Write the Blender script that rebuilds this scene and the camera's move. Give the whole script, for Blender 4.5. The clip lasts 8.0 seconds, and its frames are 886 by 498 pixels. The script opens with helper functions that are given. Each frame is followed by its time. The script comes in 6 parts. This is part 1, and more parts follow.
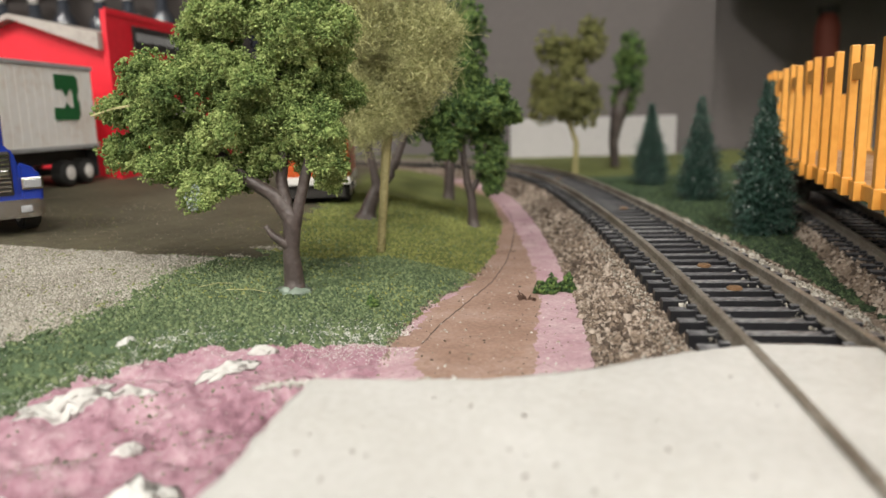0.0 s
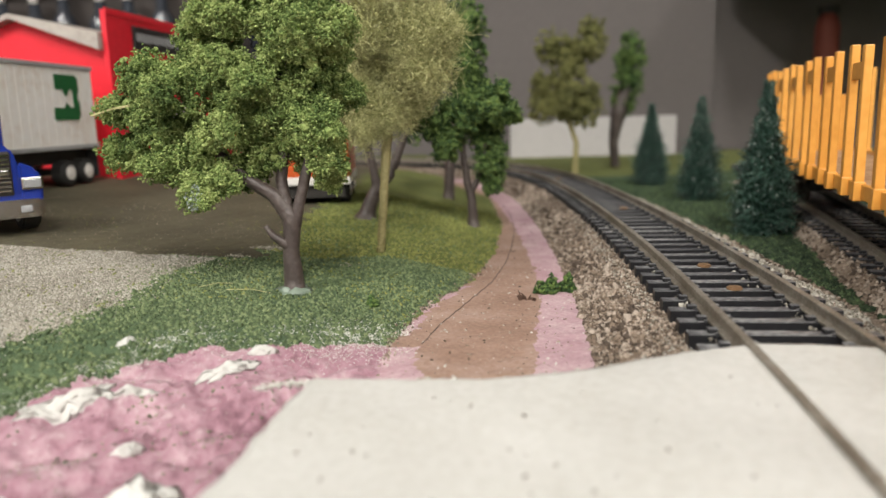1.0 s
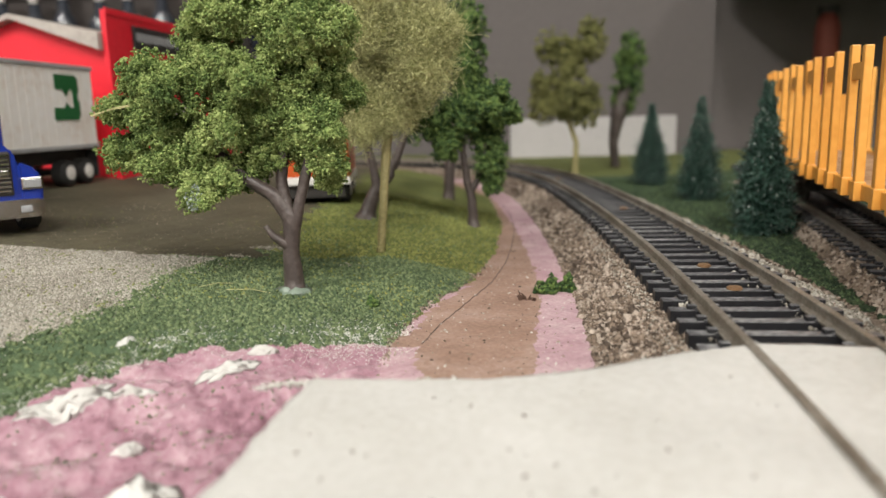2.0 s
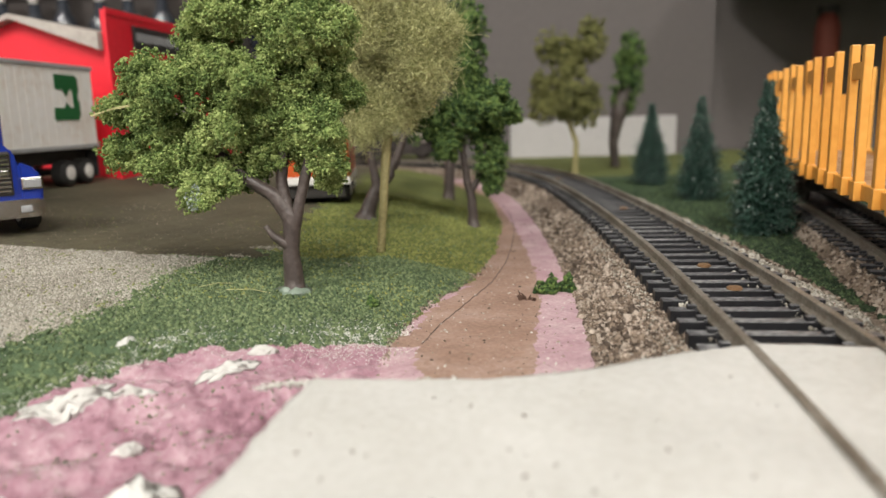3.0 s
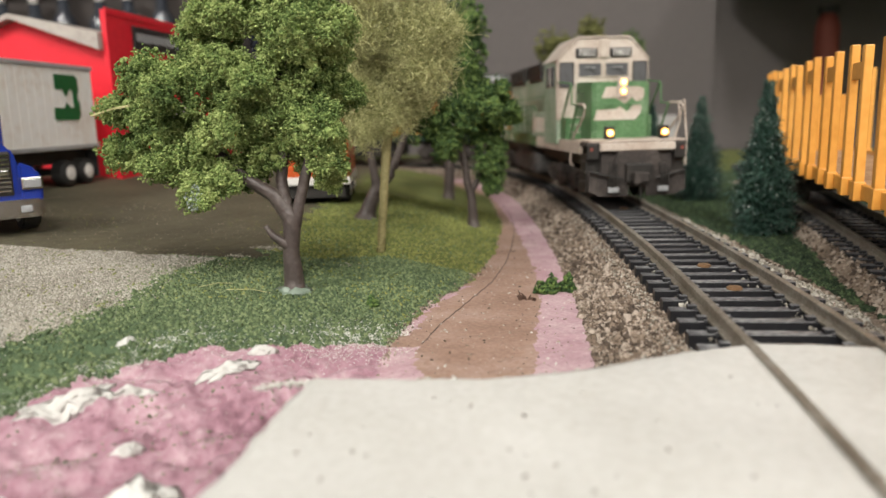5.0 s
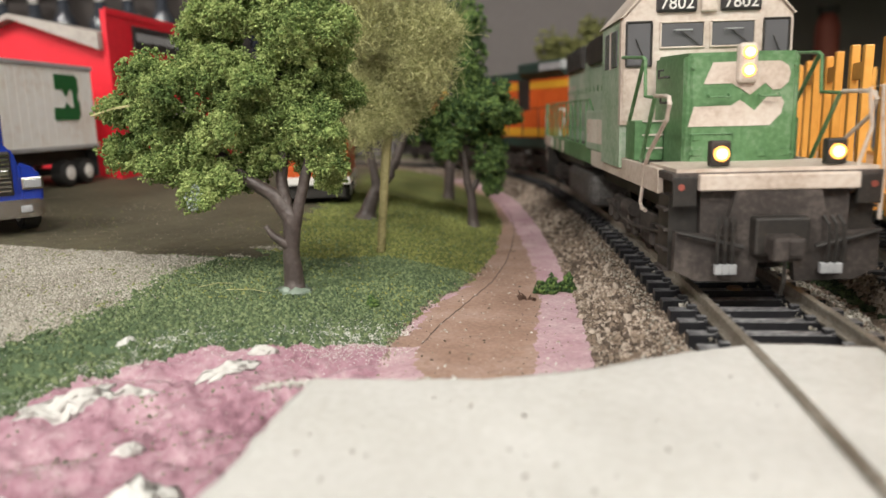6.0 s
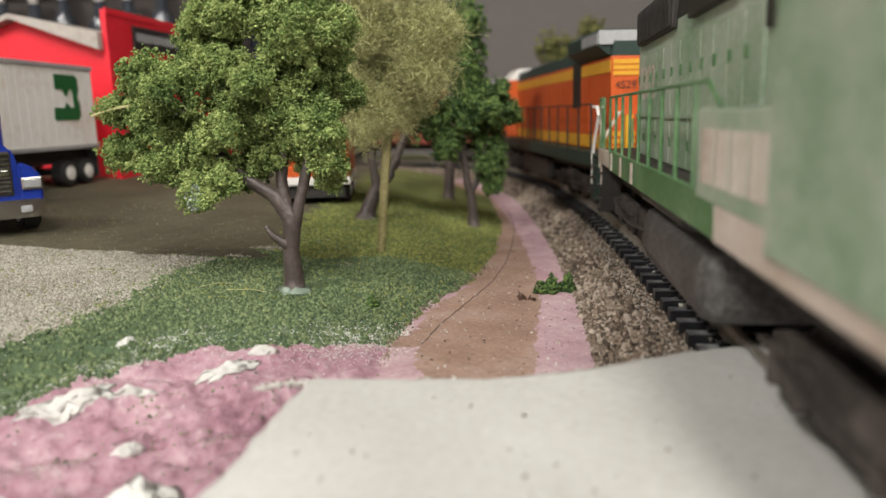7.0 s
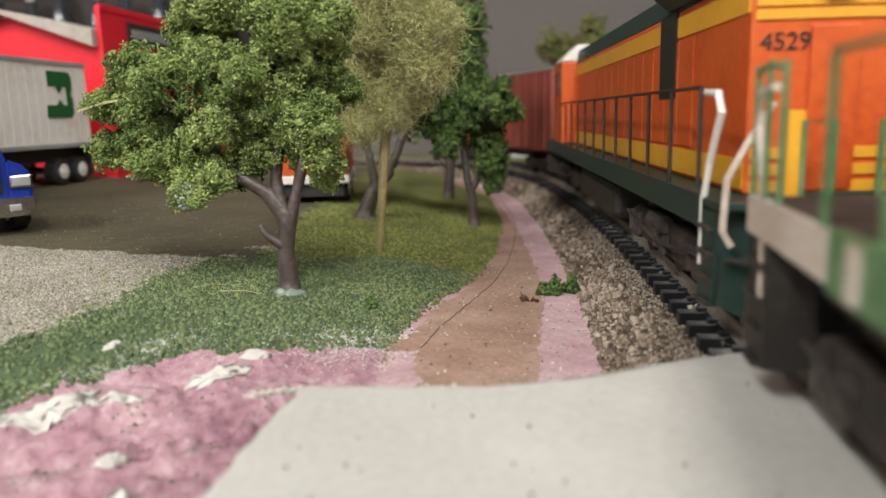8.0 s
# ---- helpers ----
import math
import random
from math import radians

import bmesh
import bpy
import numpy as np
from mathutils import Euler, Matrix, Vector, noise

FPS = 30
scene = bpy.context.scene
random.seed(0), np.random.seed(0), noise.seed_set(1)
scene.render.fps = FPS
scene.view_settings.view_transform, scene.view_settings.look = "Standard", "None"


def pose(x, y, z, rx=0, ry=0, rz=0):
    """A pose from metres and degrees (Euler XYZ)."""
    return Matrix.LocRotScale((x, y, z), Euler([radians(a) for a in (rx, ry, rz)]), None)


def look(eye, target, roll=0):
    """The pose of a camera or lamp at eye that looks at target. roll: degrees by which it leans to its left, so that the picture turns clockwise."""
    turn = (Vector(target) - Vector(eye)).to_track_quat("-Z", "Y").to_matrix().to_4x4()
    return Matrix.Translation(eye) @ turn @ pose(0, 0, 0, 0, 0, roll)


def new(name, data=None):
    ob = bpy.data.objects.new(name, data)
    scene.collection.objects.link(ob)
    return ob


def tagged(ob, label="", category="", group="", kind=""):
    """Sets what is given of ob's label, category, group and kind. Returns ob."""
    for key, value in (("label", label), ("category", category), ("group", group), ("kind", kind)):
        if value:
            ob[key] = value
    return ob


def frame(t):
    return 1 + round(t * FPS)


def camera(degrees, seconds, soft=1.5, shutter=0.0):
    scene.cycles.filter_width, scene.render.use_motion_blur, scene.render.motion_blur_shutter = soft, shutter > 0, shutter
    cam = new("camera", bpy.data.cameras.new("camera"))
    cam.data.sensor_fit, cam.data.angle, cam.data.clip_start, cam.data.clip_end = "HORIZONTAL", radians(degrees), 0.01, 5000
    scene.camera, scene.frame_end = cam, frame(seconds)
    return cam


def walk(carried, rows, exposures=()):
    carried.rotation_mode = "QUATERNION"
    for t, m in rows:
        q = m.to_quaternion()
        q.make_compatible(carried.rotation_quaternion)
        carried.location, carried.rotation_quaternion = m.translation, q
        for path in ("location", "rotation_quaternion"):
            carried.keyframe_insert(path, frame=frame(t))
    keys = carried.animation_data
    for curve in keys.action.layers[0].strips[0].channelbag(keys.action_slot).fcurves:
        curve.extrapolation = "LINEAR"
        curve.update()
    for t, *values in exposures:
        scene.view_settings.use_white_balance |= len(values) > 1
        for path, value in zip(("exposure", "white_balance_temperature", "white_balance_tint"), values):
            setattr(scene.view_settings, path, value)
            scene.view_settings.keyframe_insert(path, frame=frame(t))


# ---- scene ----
# A model railway corner at HO scale. Shapes are written in millimetres (MM) and stored in metres.
MM = 0.001
cam = camera(62.98, 8.0, soft=1.5, shutter=0.25)
EYE = Vector((0, 0, 0.033))
AHEAD = Vector((0, math.cos(radians(10.533)), -math.sin(radians(10.533))))
CREEP = AHEAD * 0.005
walk(cam, [
    (0.0, look(EYE, EYE + AHEAD, -1.5)),
    (7.5, look(EYE, EYE + AHEAD, -1.5)),
    (8.0, look(EYE + CREEP, EYE + CREEP + AHEAD, -1.5)),
])
cam.data.dof.use_dof = True
cam.data.dof.focus_distance = 0.155
cam.data.dof.aperture_fstop = 18.0

# ---- light: a room with assumed ceiling lamps ----
world = bpy.data.worlds.new("room_air")
scene.world = world
world.use_nodes = True
world.node_tree.nodes["Background"].inputs["Color"].default_value = (0.9, 0.92, 1.0, 1)
world.node_tree.nodes["Background"].inputs["Strength"].default_value = 0.02
# all out of view; the third is added to brighten the trailer's side
LAMPS = [(-1.15, -1.3, 54.0), (0.1, -1.3, 36.0), (1.35, -1.2, 25.0)]
for lx, ly, watts in LAMPS:
    lamp = bpy.data.lights.new("ceiling_lamp", "AREA")
    lamp.shape, lamp.size, lamp.size_y, lamp.energy, lamp.color = "RECTANGLE", 0.3, 1.1, watts, (1.0, 0.965, 0.91)
    ob = new("ceiling_lamp", lamp)
    ob.matrix_world = look((lx, ly, 1.42), (lx, ly, 0))
scene.view_settings.exposure = 0.0


# ---- materials ----
def mat(name, colours, rough=0.6, grain=0.8, big=8.0, metal=0.0, bump=0.3, bump_mm=0.5, island=0.0, obj=0.0, spec=0.5, sub=0.0, coat=0.0):
    """A surface whose colour wanders between the given ones at two sizes, in millimetres."""
    m = bpy.data.materials.new(name)
    m.use_nodes = True
    nt = m.node_tree
    n, l = nt.nodes, nt.links
    b = n["Principled BSDF"]
    tc = n.new("ShaderNodeTexCoord")
    fine, wide = n.new("ShaderNodeTexNoise"), n.new("ShaderNodeTexNoise")
    for tex, size in ((fine, grain), (wide, big)):
        tex.inputs["Scale"].default_value = 1 / (size * MM)
        tex.inputs["Detail"].default_value = 4
        l.new(tc.outputs["Object"], tex.inputs["Vector"])
    mix = n.new("ShaderNodeMath")
    mix.operation = "MULTIPLY_ADD"
    l.new(fine.outputs["Fac"], mix.inputs[0])
    mix.inputs[1].default_value = 0.45
    sub_w = n.new("ShaderNodeMath")
    sub_w.operation = "MULTIPLY"
    l.new(wide.outputs["Fac"], sub_w.inputs[0])
    sub_w.inputs[1].default_value = 0.55
    l.new(sub_w.outputs[0], mix.inputs[2])
    drive = mix
    if island or obj:
        extra = n.new("ShaderNodeMath")
        extra.operation = "MULTIPLY_ADD"
        if island:
            g = n.new("ShaderNodeNewGeometry")
            l.new(g.outputs["Random Per Island"], extra.inputs[0])
        else:
            g = n.new("ShaderNodeObjectInfo")
            l.new(g.outputs["Random"], extra.inputs[0])
        w = island or obj
        extra.inputs[1].default_value = w
        shift = n.new("ShaderNodeMath")
        shift.operation = "SUBTRACT"
        l.new(mix.outputs[0], shift.inputs[0])
        shift.inputs[1].default_value = w / 2
        l.new(shift.outputs[0], extra.inputs[2])
        drive = extra
    ramp = n.new("ShaderNodeValToRGB")
    lo, hi = 0.33, 0.67
    el = ramp.color_ramp.elements
    el[0].position, el[1].position = lo, hi
    el[0].color, el[1].color = (*colours[0], 1), (*colours[-1], 1)
    for i, c in enumerate(colours[1:-1], 1):
        e = el.new(lo + (hi - lo) * i / (len(colours) - 1))
        e.color = (*c, 1)
    l.new(drive.outputs[0], ramp.inputs["Fac"])
    l.new(ramp.outputs["Color"], b.inputs["Base Color"])
    b.inputs["Roughness"].default_value = rough
    b.inputs["Metallic"].default_value = metal
    b.inputs["Specular IOR Level"].default_value = spec
    b.inputs["Coat Weight"].default_value = coat
    if sub:
        b.inputs["Subsurface Weight"].default_value = sub
        b.inputs["Subsurface Radius"].default_value = (0.001, 0.001, 0.0006)
    if bump:
        bp = n.new("ShaderNodeBump")
        bp.inputs["Strength"].default_value = bump
        bp.inputs["Distance"].default_value = bump_mm * MM
        l.new(fine.outputs["Fac"], bp.inputs["Height"])
        l.new(bp.outputs["Normal"], b.inputs["Normal"])
    return m


def glow(name, colour, strength):
    m = bpy.data.materials.new(name)
    m.use_nodes = True
    b = m.node_tree.nodes["Principled BSDF"]
    b.inputs["Base Color"].default_value = (*colour, 1)
    b.inputs["Emission Color"].default_value = (*colour, 1)
    b.inputs["Emission Strength"].default_value = strength
    return m


def dark_glass(name, colour, rough=0.08):
    m = bpy.data.materials.new(name)
    m.use_nodes = True
    b = m.node_tree.nodes["Principled BSDF"]
    b.inputs["Base Color"].default_value = (*colour, 1)
    b.inputs["Roughness"].default_value = rough
    return m


M = {
    "foam": mat("pink_foam", [(0.20, 0.098, 0.125), (0.32, 0.172, 0.215), (0.40, 0.25, 0.29), (0.50, 0.40, 0.405)], 0.8, 1.5, 13, bump=0.45, bump_mm=0.9),
    "plaster": mat("white_plaster", [(0.50, 0.49, 0.455), (0.57, 0.565, 0.535), (0.63, 0.625, 0.60)], 0.75, 1.2, 25, bump=0.12, bump_mm=0.4),
    "path": mat("brown_path_paint", [(0.24, 0.15, 0.11), (0.325, 0.212, 0.162), (0.41, 0.295, 0.245)], 0.75, 0.9, 11, bump=0.35, bump_mm=0.4),
    "pathpink": mat("pink_path_edge", [(0.39, 0.235, 0.265), (0.47, 0.315, 0.345), (0.58, 0.45, 0.465)], 0.75, 0.9, 10, bump=0.35, bump_mm=0.4),
    "turf": mat("turf_ground", [(0.045, 0.075, 0.038), (0.07, 0.11, 0.053), (0.11, 0.155, 0.075)], 0.9, 0.8, 20, bump=0.7, bump_mm=0.8),
    "turfy": mat("yellow_turf_ground", [(0.085, 0.105, 0.028), (0.125, 0.145, 0.036), (0.17, 0.18, 0.05)], 0.9, 0.8, 20, bump=0.7, bump_mm=0.8),
    "lot": mat("brown_dirt_lot", [(0.052, 0.046, 0.026), (0.08, 0.07, 0.041), (0.115, 0.10, 0.058)], 0.85, 0.7, 22, bump=0.5, bump_mm=0.5),
    "gravel": mat("grey_gravel_bed", [(0.235, 0.215, 0.172), (0.35, 0.325, 0.272), (0.45, 0.425, 0.37)], 0.85, 0.8, 18, bump=0.8, bump_mm=0.7),
    "stone": mat("ballast_stone", [(0.075, 0.054, 0.039), (0.17, 0.125, 0.09), (0.25, 0.195, 0.148), (0.40, 0.335, 0.275)], 0.8, 0.6, 30, bump=0.4, bump_mm=0.3, island=0.55),
    "stoneg": mat("gravel_stone", [(0.20, 0.183, 0.147), (0.335, 0.312, 0.262), (0.48, 0.455, 0.398)], 0.8, 0.6, 20, bump=0.3, bump_mm=0.3, island=0.5),
    "turfdark": mat("dark_green_turf", [(0.065, 0.098, 0.045), (0.105, 0.148, 0.065), (0.185, 0.235, 0.11)], 0.9, 0.6, 12, bump=0, island=0.5),
    "turflime": mat("olive_green_turf", [(0.105, 0.13, 0.034), (0.17, 0.195, 0.048), (0.25, 0.26, 0.075)], 0.9, 0.6, 12, bump=0, island=0.5),
    "turfdeep": mat("deep_green_turf", [(0.016, 0.034, 0.015), (0.034, 0.062, 0.026), (0.075, 0.115, 0.048)], 0.9, 0.6, 12, bump=0.5, bump_mm=0.8, island=0.6),
    "turfwhite": mat("white_plaster_dust", [(0.45, 0.46, 0.40), (0.6, 0.6, 0.54), (0.7, 0.7, 0.66)], 0.9, 0.6, 12, bump=0, island=0.5),
    "leaf": mat("green_foam_leaf", [(0.065, 0.115, 0.026), (0.19, 0.27, 0.072), (0.38, 0.46, 0.16)], 0.85, 2.6, 9, bump=0, island=0.26),
    "leafdark": mat("dark_foam_leaf", [(0.026, 0.062, 0.014), (0.062, 0.12, 0.026), (0.135, 0.205, 0.048)], 0.85, 1.5, 14, bump=0, island=0.65),
    "leafolive": mat("olive_fibre", [(0.23, 0.235, 0.09), (0.42, 0.42, 0.18), (0.64, 0.63, 0.32)], 0.85, 1.5, 14, bump=0, island=0.5),
    "leafbg": mat("olive_foam_leaf", [(0.085, 0.09, 0.026), (0.14, 0.145, 0.042), (0.21, 0.21, 0.068)], 0.85, 1.5, 14, bump=0, island=0.5),
    "pine": mat("blue_green_needle", [(0.005, 0.021, 0.014), (0.015, 0.046, 0.032), (0.075, 0.155, 0.118)], 0.38, 1.5, 10, bump=0, island=0.85),
    "snow": mat("pale_needle_tip", [(0.25, 0.32, 0.28), (0.4, 0.46, 0.42)], 0.7, 1.0, 10, bump=0, island=0.5),
    "bark": mat("grey_brown_plastic_bark", [(0.04, 0.03, 0.027), (0.07, 0.055, 0.049), (0.12, 0.10, 0.09)], 0.42, 1.2, 9, bump=0.5, bump_mm=0.5),
    "barkolive": mat("olive_twisted_bark", [(0.17, 0.15, 0.06), (0.25, 0.22, 0.095), (0.33, 0.29, 0.14)], 0.6, 0.9, 7, bump=0.5, bump_mm=0.4),
    "glue": mat("dried_white_glue", [(0.10, 0.15, 0.10), (0.22, 0.27, 0.22)], 0.35, 1.2, 6, bump=0.3),
    # tie sides blackened for shade; tops hold dust and painted overhead light
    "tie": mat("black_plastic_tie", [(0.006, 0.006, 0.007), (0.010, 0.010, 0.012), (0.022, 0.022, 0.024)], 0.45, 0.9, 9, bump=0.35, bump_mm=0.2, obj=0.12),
    "tietop": mat("dusty_lit_tie_top", [(0.022, 0.022, 0.026), (0.065, 0.065, 0.072), (0.13, 0.13, 0.135), (0.34, 0.34, 0.34)], 0.45, 1.1, 9, bump=0.35, bump_mm=0.2, obj=0.2),
    "rail": mat("weathered_rail", [(0.15, 0.125, 0.095), (0.25, 0.22, 0.18), (0.40, 0.37, 0.32)], 0.5, 1.0, 12, metal=0.35, bump=0.15, bump_mm=0.1),
    "copper": mat("copper", [(0.26, 0.15, 0.08), (0.42, 0.27, 0.15)], 0.45, 0.8, 3, metal=0.5, bump=0.2, bump_mm=0.1),
    "red": mat("red_building_paint", [(0.64, 0.010, 0.024), (0.72, 0.013, 0.03), (0.78, 0.017, 0.036)], 0.5, 3, 40, bump=0.05),
    "roof": mat("grey_roof_sheet", [(0.30, 0.27, 0.24), (0.38, 0.345, 0.31), (0.45, 0.41, 0.37)], 0.7, 2, 20, bump=0.1),
    "trailer": mat("white_trailer_paint", [(0.72, 0.65, 0.58), (0.83, 0.81, 0.77), (0.86, 0.85, 0.83)], 0.45, 3, 18, bump=0.05),
    "bngreen": mat("dull_green_paint", [(0.05, 0.125, 0.045), (0.09, 0.195, 0.08), (0.20, 0.30, 0.18)], 0.5, 1.2, 18, bump=0.08, bump_mm=0.2),
    "bnpale": mat("weathered_green_paint", [(0.165, 0.265, 0.155), (0.30, 0.38, 0.28), (0.45, 0.49, 0.41)], 0.55, 1.2, 16, bump=0.08, bump_mm=0.2),
    "bed": mat("dark_roadbed", [(0.006, 0.0055, 0.0055), (0.012, 0.011, 0.010), (0.03, 0.027, 0.024)], 0.8, 0.9, 12, bump=0.4, bump_mm=0.3),
    "logogreen": mat("emblem_green", [(0.008, 0.10, 0.025), (0.012, 0.13, 0.035)], 0.5, 2, 10, bump=0),
    "cream": mat("dusty_white_paint", [(0.38, 0.30, 0.24), (0.52, 0.445, 0.38), (0.60, 0.55, 0.49)], 0.55, 1.2, 14, bump=0.08, bump_mm=0.2),
    "black": mat("dusty_black", [(0.010, 0.009, 0.008), (0.020, 0.017, 0.014), (0.045, 0.036, 0.03)], 0.6, 0.9, 10, bump=0.25, bump_mm=0.2),
    "rust": mat("brown_weathering", [(0.018, 0.0145, 0.0125), (0.040, 0.032, 0.028), (0.095, 0.078, 0.068)], 0.75, 0.9, 9, bump=0.3, bump_mm=0.2),
    "orange": mat("orange_paint", [(0.42, 0.058, 0.008), (0.54, 0.088, 0.012), (0.60, 0.115, 0.02)], 0.45, 1.5, 20, bump=0.06),
    "yellow": mat("yellow_paint", [(0.62, 0.30, 0.02), (0.72, 0.38, 0.03)], 0.45, 1.5, 14, bump=0.05),
    "dgreen": mat("dark_green_roof", [(0.010, 0.028, 0.022), (0.018, 0.042, 0.033)], 0.5, 1.5, 14, bump=0.1),
    "silver": mat("silver_grey", [(0.34, 0.35, 0.36), (0.46, 0.47, 0.48)], 0.4, 1.2, 10, metal=0.3, bump=0.1),
    "chrome": mat("chrome", [(0.6, 0.58, 0.55), (0.72, 0.7, 0.68)], 0.18, 1.5, 6, metal=1.0, bump=0.1, bump_mm=0.1),
    "dusty": mat("dusty_black_tank", [(0.03, 0.028, 0.027), (0.07, 0.066, 0.063), (0.15, 0.143, 0.137)], 0.65, 1.0, 12, bump=0.2, bump_mm=0.2),
    "boxred": mat("oxide_red_paint", [(0.20, 0.045, 0.03), (0.27, 0.065, 0.045)], 0.6, 1.5, 20, bump=0.1),
    "stake": mat("yellow_orange_plastic", [(0.58, 0.25, 0.035), (0.66, 0.30, 0.05), (0.72, 0.35, 0.07)], 0.45, 2, 30, bump=0.08, obj=0.25),
    "deck": mat("pale_wood_deck", [(0.36, 0.19, 0.09), (0.48, 0.29, 0.16), (0.58, 0.38, 0.24)], 0.6, 2, 16, bump=0.1, obj=0.25),
    "blue": mat("blue_truck_paint", [(0.010, 0.03, 0.26), (0.016, 0.045, 0.34)], 0.25, 2, 14, bump=0.03, coat=0.5),
    "rubber": mat("tyre_rubber", [(0.012, 0.012, 0.012), (0.03, 0.028, 0.026)], 0.7, 1, 6, bump=0.2),
    "white": mat("white_paint", [(0.66, 0.64, 0.60), (0.74, 0.72, 0.69)], 0.5, 2, 14, bump=0.05),
    "wall": mat("grey_backdrop_paint", [(0.112, 0.099, 0.096), (0.128, 0.114, 0.11)], 0.8, 6, 160, bump=0.05),
    "pale": mat("pale_board", [(0.41, 0.395, 0.385), (0.46, 0.445, 0.435)], 0.75, 5, 80, bump=0.05),
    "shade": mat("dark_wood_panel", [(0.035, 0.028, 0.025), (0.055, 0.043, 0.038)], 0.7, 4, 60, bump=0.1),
    "room": mat("room_paint", [(0.40, 0.395, 0.385), (0.45, 0.44, 0.43)], 0.85, 20, 300, bump=0.05),
    "floor": mat("concrete_floor", [(0.16, 0.15, 0.14), (0.22, 0.21, 0.20)], 0.7, 10, 200, bump=0.1),
    "glass": dark_glass("smoky_window", (0.10, 0.10, 0.105), 0.12),
    "bottle": dark_glass("dark_bottle_glass", (0.035, 0.04, 0.05), 0.06),
    "sign": dark_glass("black_sign_board", (0.02, 0.018, 0.018), 0.4),
    "lampglow": glow("warm_headlight", (1.0, 0.70, 0.28), 4.5),
    "lampedge": glow("amber_headlight", (1.0, 0.48, 0.10), 1.8),
    "tubeglow": glow("lamp_diffuser", (1.0, 0.94, 0.86), 3.0),
    "marker": mat("red_marker", [(0.5, 0.03, 0.03), (0.6, 0.05, 0.05)], 0.4, 1, 4, bump=0),
    "twig": mat("dry_twig", [(0.05, 0.025, 0.015), (0.10, 0.055, 0.035)], 0.8, 0.7, 4, bump=0.2),
    "straw": mat("straw_fibre", [(0.38, 0.36, 0.16), (0.5, 0.48, 0.25)], 0.7, 1, 5, bump=0),
}


# ---- builders ----
def link(name, bm, material, parent=None, smooth=False, m=None):
    me = bpy.data.meshes.new(name)
    bmesh.ops.scale(bm, vec=(MM, MM, MM), verts=bm.verts)
    bm.normal_update()
    bm.to_mesh(me)
    bm.free()
    for x in material if isinstance(material, (list, tuple)) else [material]:
        me.materials.append(x)
    if smooth:
        me.polygons.foreach_set("use_smooth", [True] * len(me.polygons))
    ob = new(name, me)
    if parent:
        ob.parent = parent
    if m is not None:
        ob.matrix_basis = m
    return ob


def part(name, bm, material, parent, label="", smooth=False):
    return tagged(link(name, bm, material, parent, smooth), label)


def empty(name, m, label, category, group=""):
    ob = new(name)
    ob.empty_display_size = 0.01
    ob.matrix_basis = m
    return tagged(ob, label, category, group)


def at_mm(x, y, z, rz=0.0, rx=0.0, ry=0.0):
    return pose(x * MM, y * MM, z * MM, rx, ry, rz)


def box(bm, x0, x1, y0, y1, z0, z1, bev=0.0):
    r = bmesh.ops.create_cube(bm, size=1)
    vs = r["verts"]
    for v in vs:
        v.co = ((x0 + x1) / 2 + v.co.x * (x1 - x0), (y0 + y1) / 2 + v.co.y * (y1 - y0), (z0 + z1) / 2 + v.co.z * (z1 - z0))
    if bev:
        es = list({e for v in vs for e in v.link_edges})
        bmesh.ops.bevel(bm, geom=es, offset=bev, segments=2, affect="EDGES", profile=0.5)
    return bm


def B(*a, bev=0.0):
    return box(bmesh.new(), *a, bev=bev)


def rod(bm, p, q, r0, r1=None, n=8):
    p, q = Vector(p), Vector(q)
    d = q - p
    r = bmesh.ops.create_cone(bm, cap_ends=True, segments=n, radius1=r0, radius2=r0 if r1 is None else r1, depth=d.length)
    m = Matrix.Translation((p + q) / 2) @ d.to_track_quat("Z", "Y").to_matrix().to_4x4()
    bmesh.ops.transform(bm, matrix=m, verts=r["verts"])
    return bm


def bar(bm, pts, r, n=6):
    """A bent rod through the points, in one swept skin."""
    pts = [Vector(p) for p in pts]
    rs = r if isinstance(r, (list, tuple)) else [r] * len(pts)
    rings = []
    ref = Vector((0.31, 0.17, 0.93))
    for i, p in enumerate(pts):
        d = (pts[min(i + 1, len(pts) - 1)] - pts[max(i - 1, 0)]).normalized()
        if abs(d.dot(ref)) > 0.97:
            ref = Vector((0.9, 0.3, 0.1))
        a = d.cross(ref).normalized()
        b = d.cross(a)
        rings.append([bm.verts.new(p + (a * math.cos(2 * math.pi * k / n) + b * math.sin(2 * math.pi * k / n)) * rs[i]) for k in range(n)])
    for u, v in zip(rings, rings[1:]):
        for k in range(n):
            bm.faces.new((u[k], u[(k + 1) % n], v[(k + 1) % n], v[k]))
    bm.faces.new(rings[0][::-1])
    bm.faces.new(rings[-1])
    return bm


def prism(bm, outline, axis, a, b):
    """An outline of pairs drawn out along an axis from a to b."""
    def put(p, w):
        return {"x": (w, p[0], p[1]), "y": (p[0], w, p[1]), "z": (p[0], p[1], w)}[axis]
    lo = [bm.verts.new(put(p, a)) for p in outline]
    hi = [bm.verts.new(put(p, b)) for p in outline]
    k = len(lo)
    bm.faces.new(lo)
    bm.faces.new(hi[::-1])
    for i in range(k):
        bm.faces.new((lo[i], hi[i], hi[(i + 1) % k], lo[(i + 1) % k]))
    bmesh.ops.recalc_face_normals(bm, faces=bm.faces)
    return bm


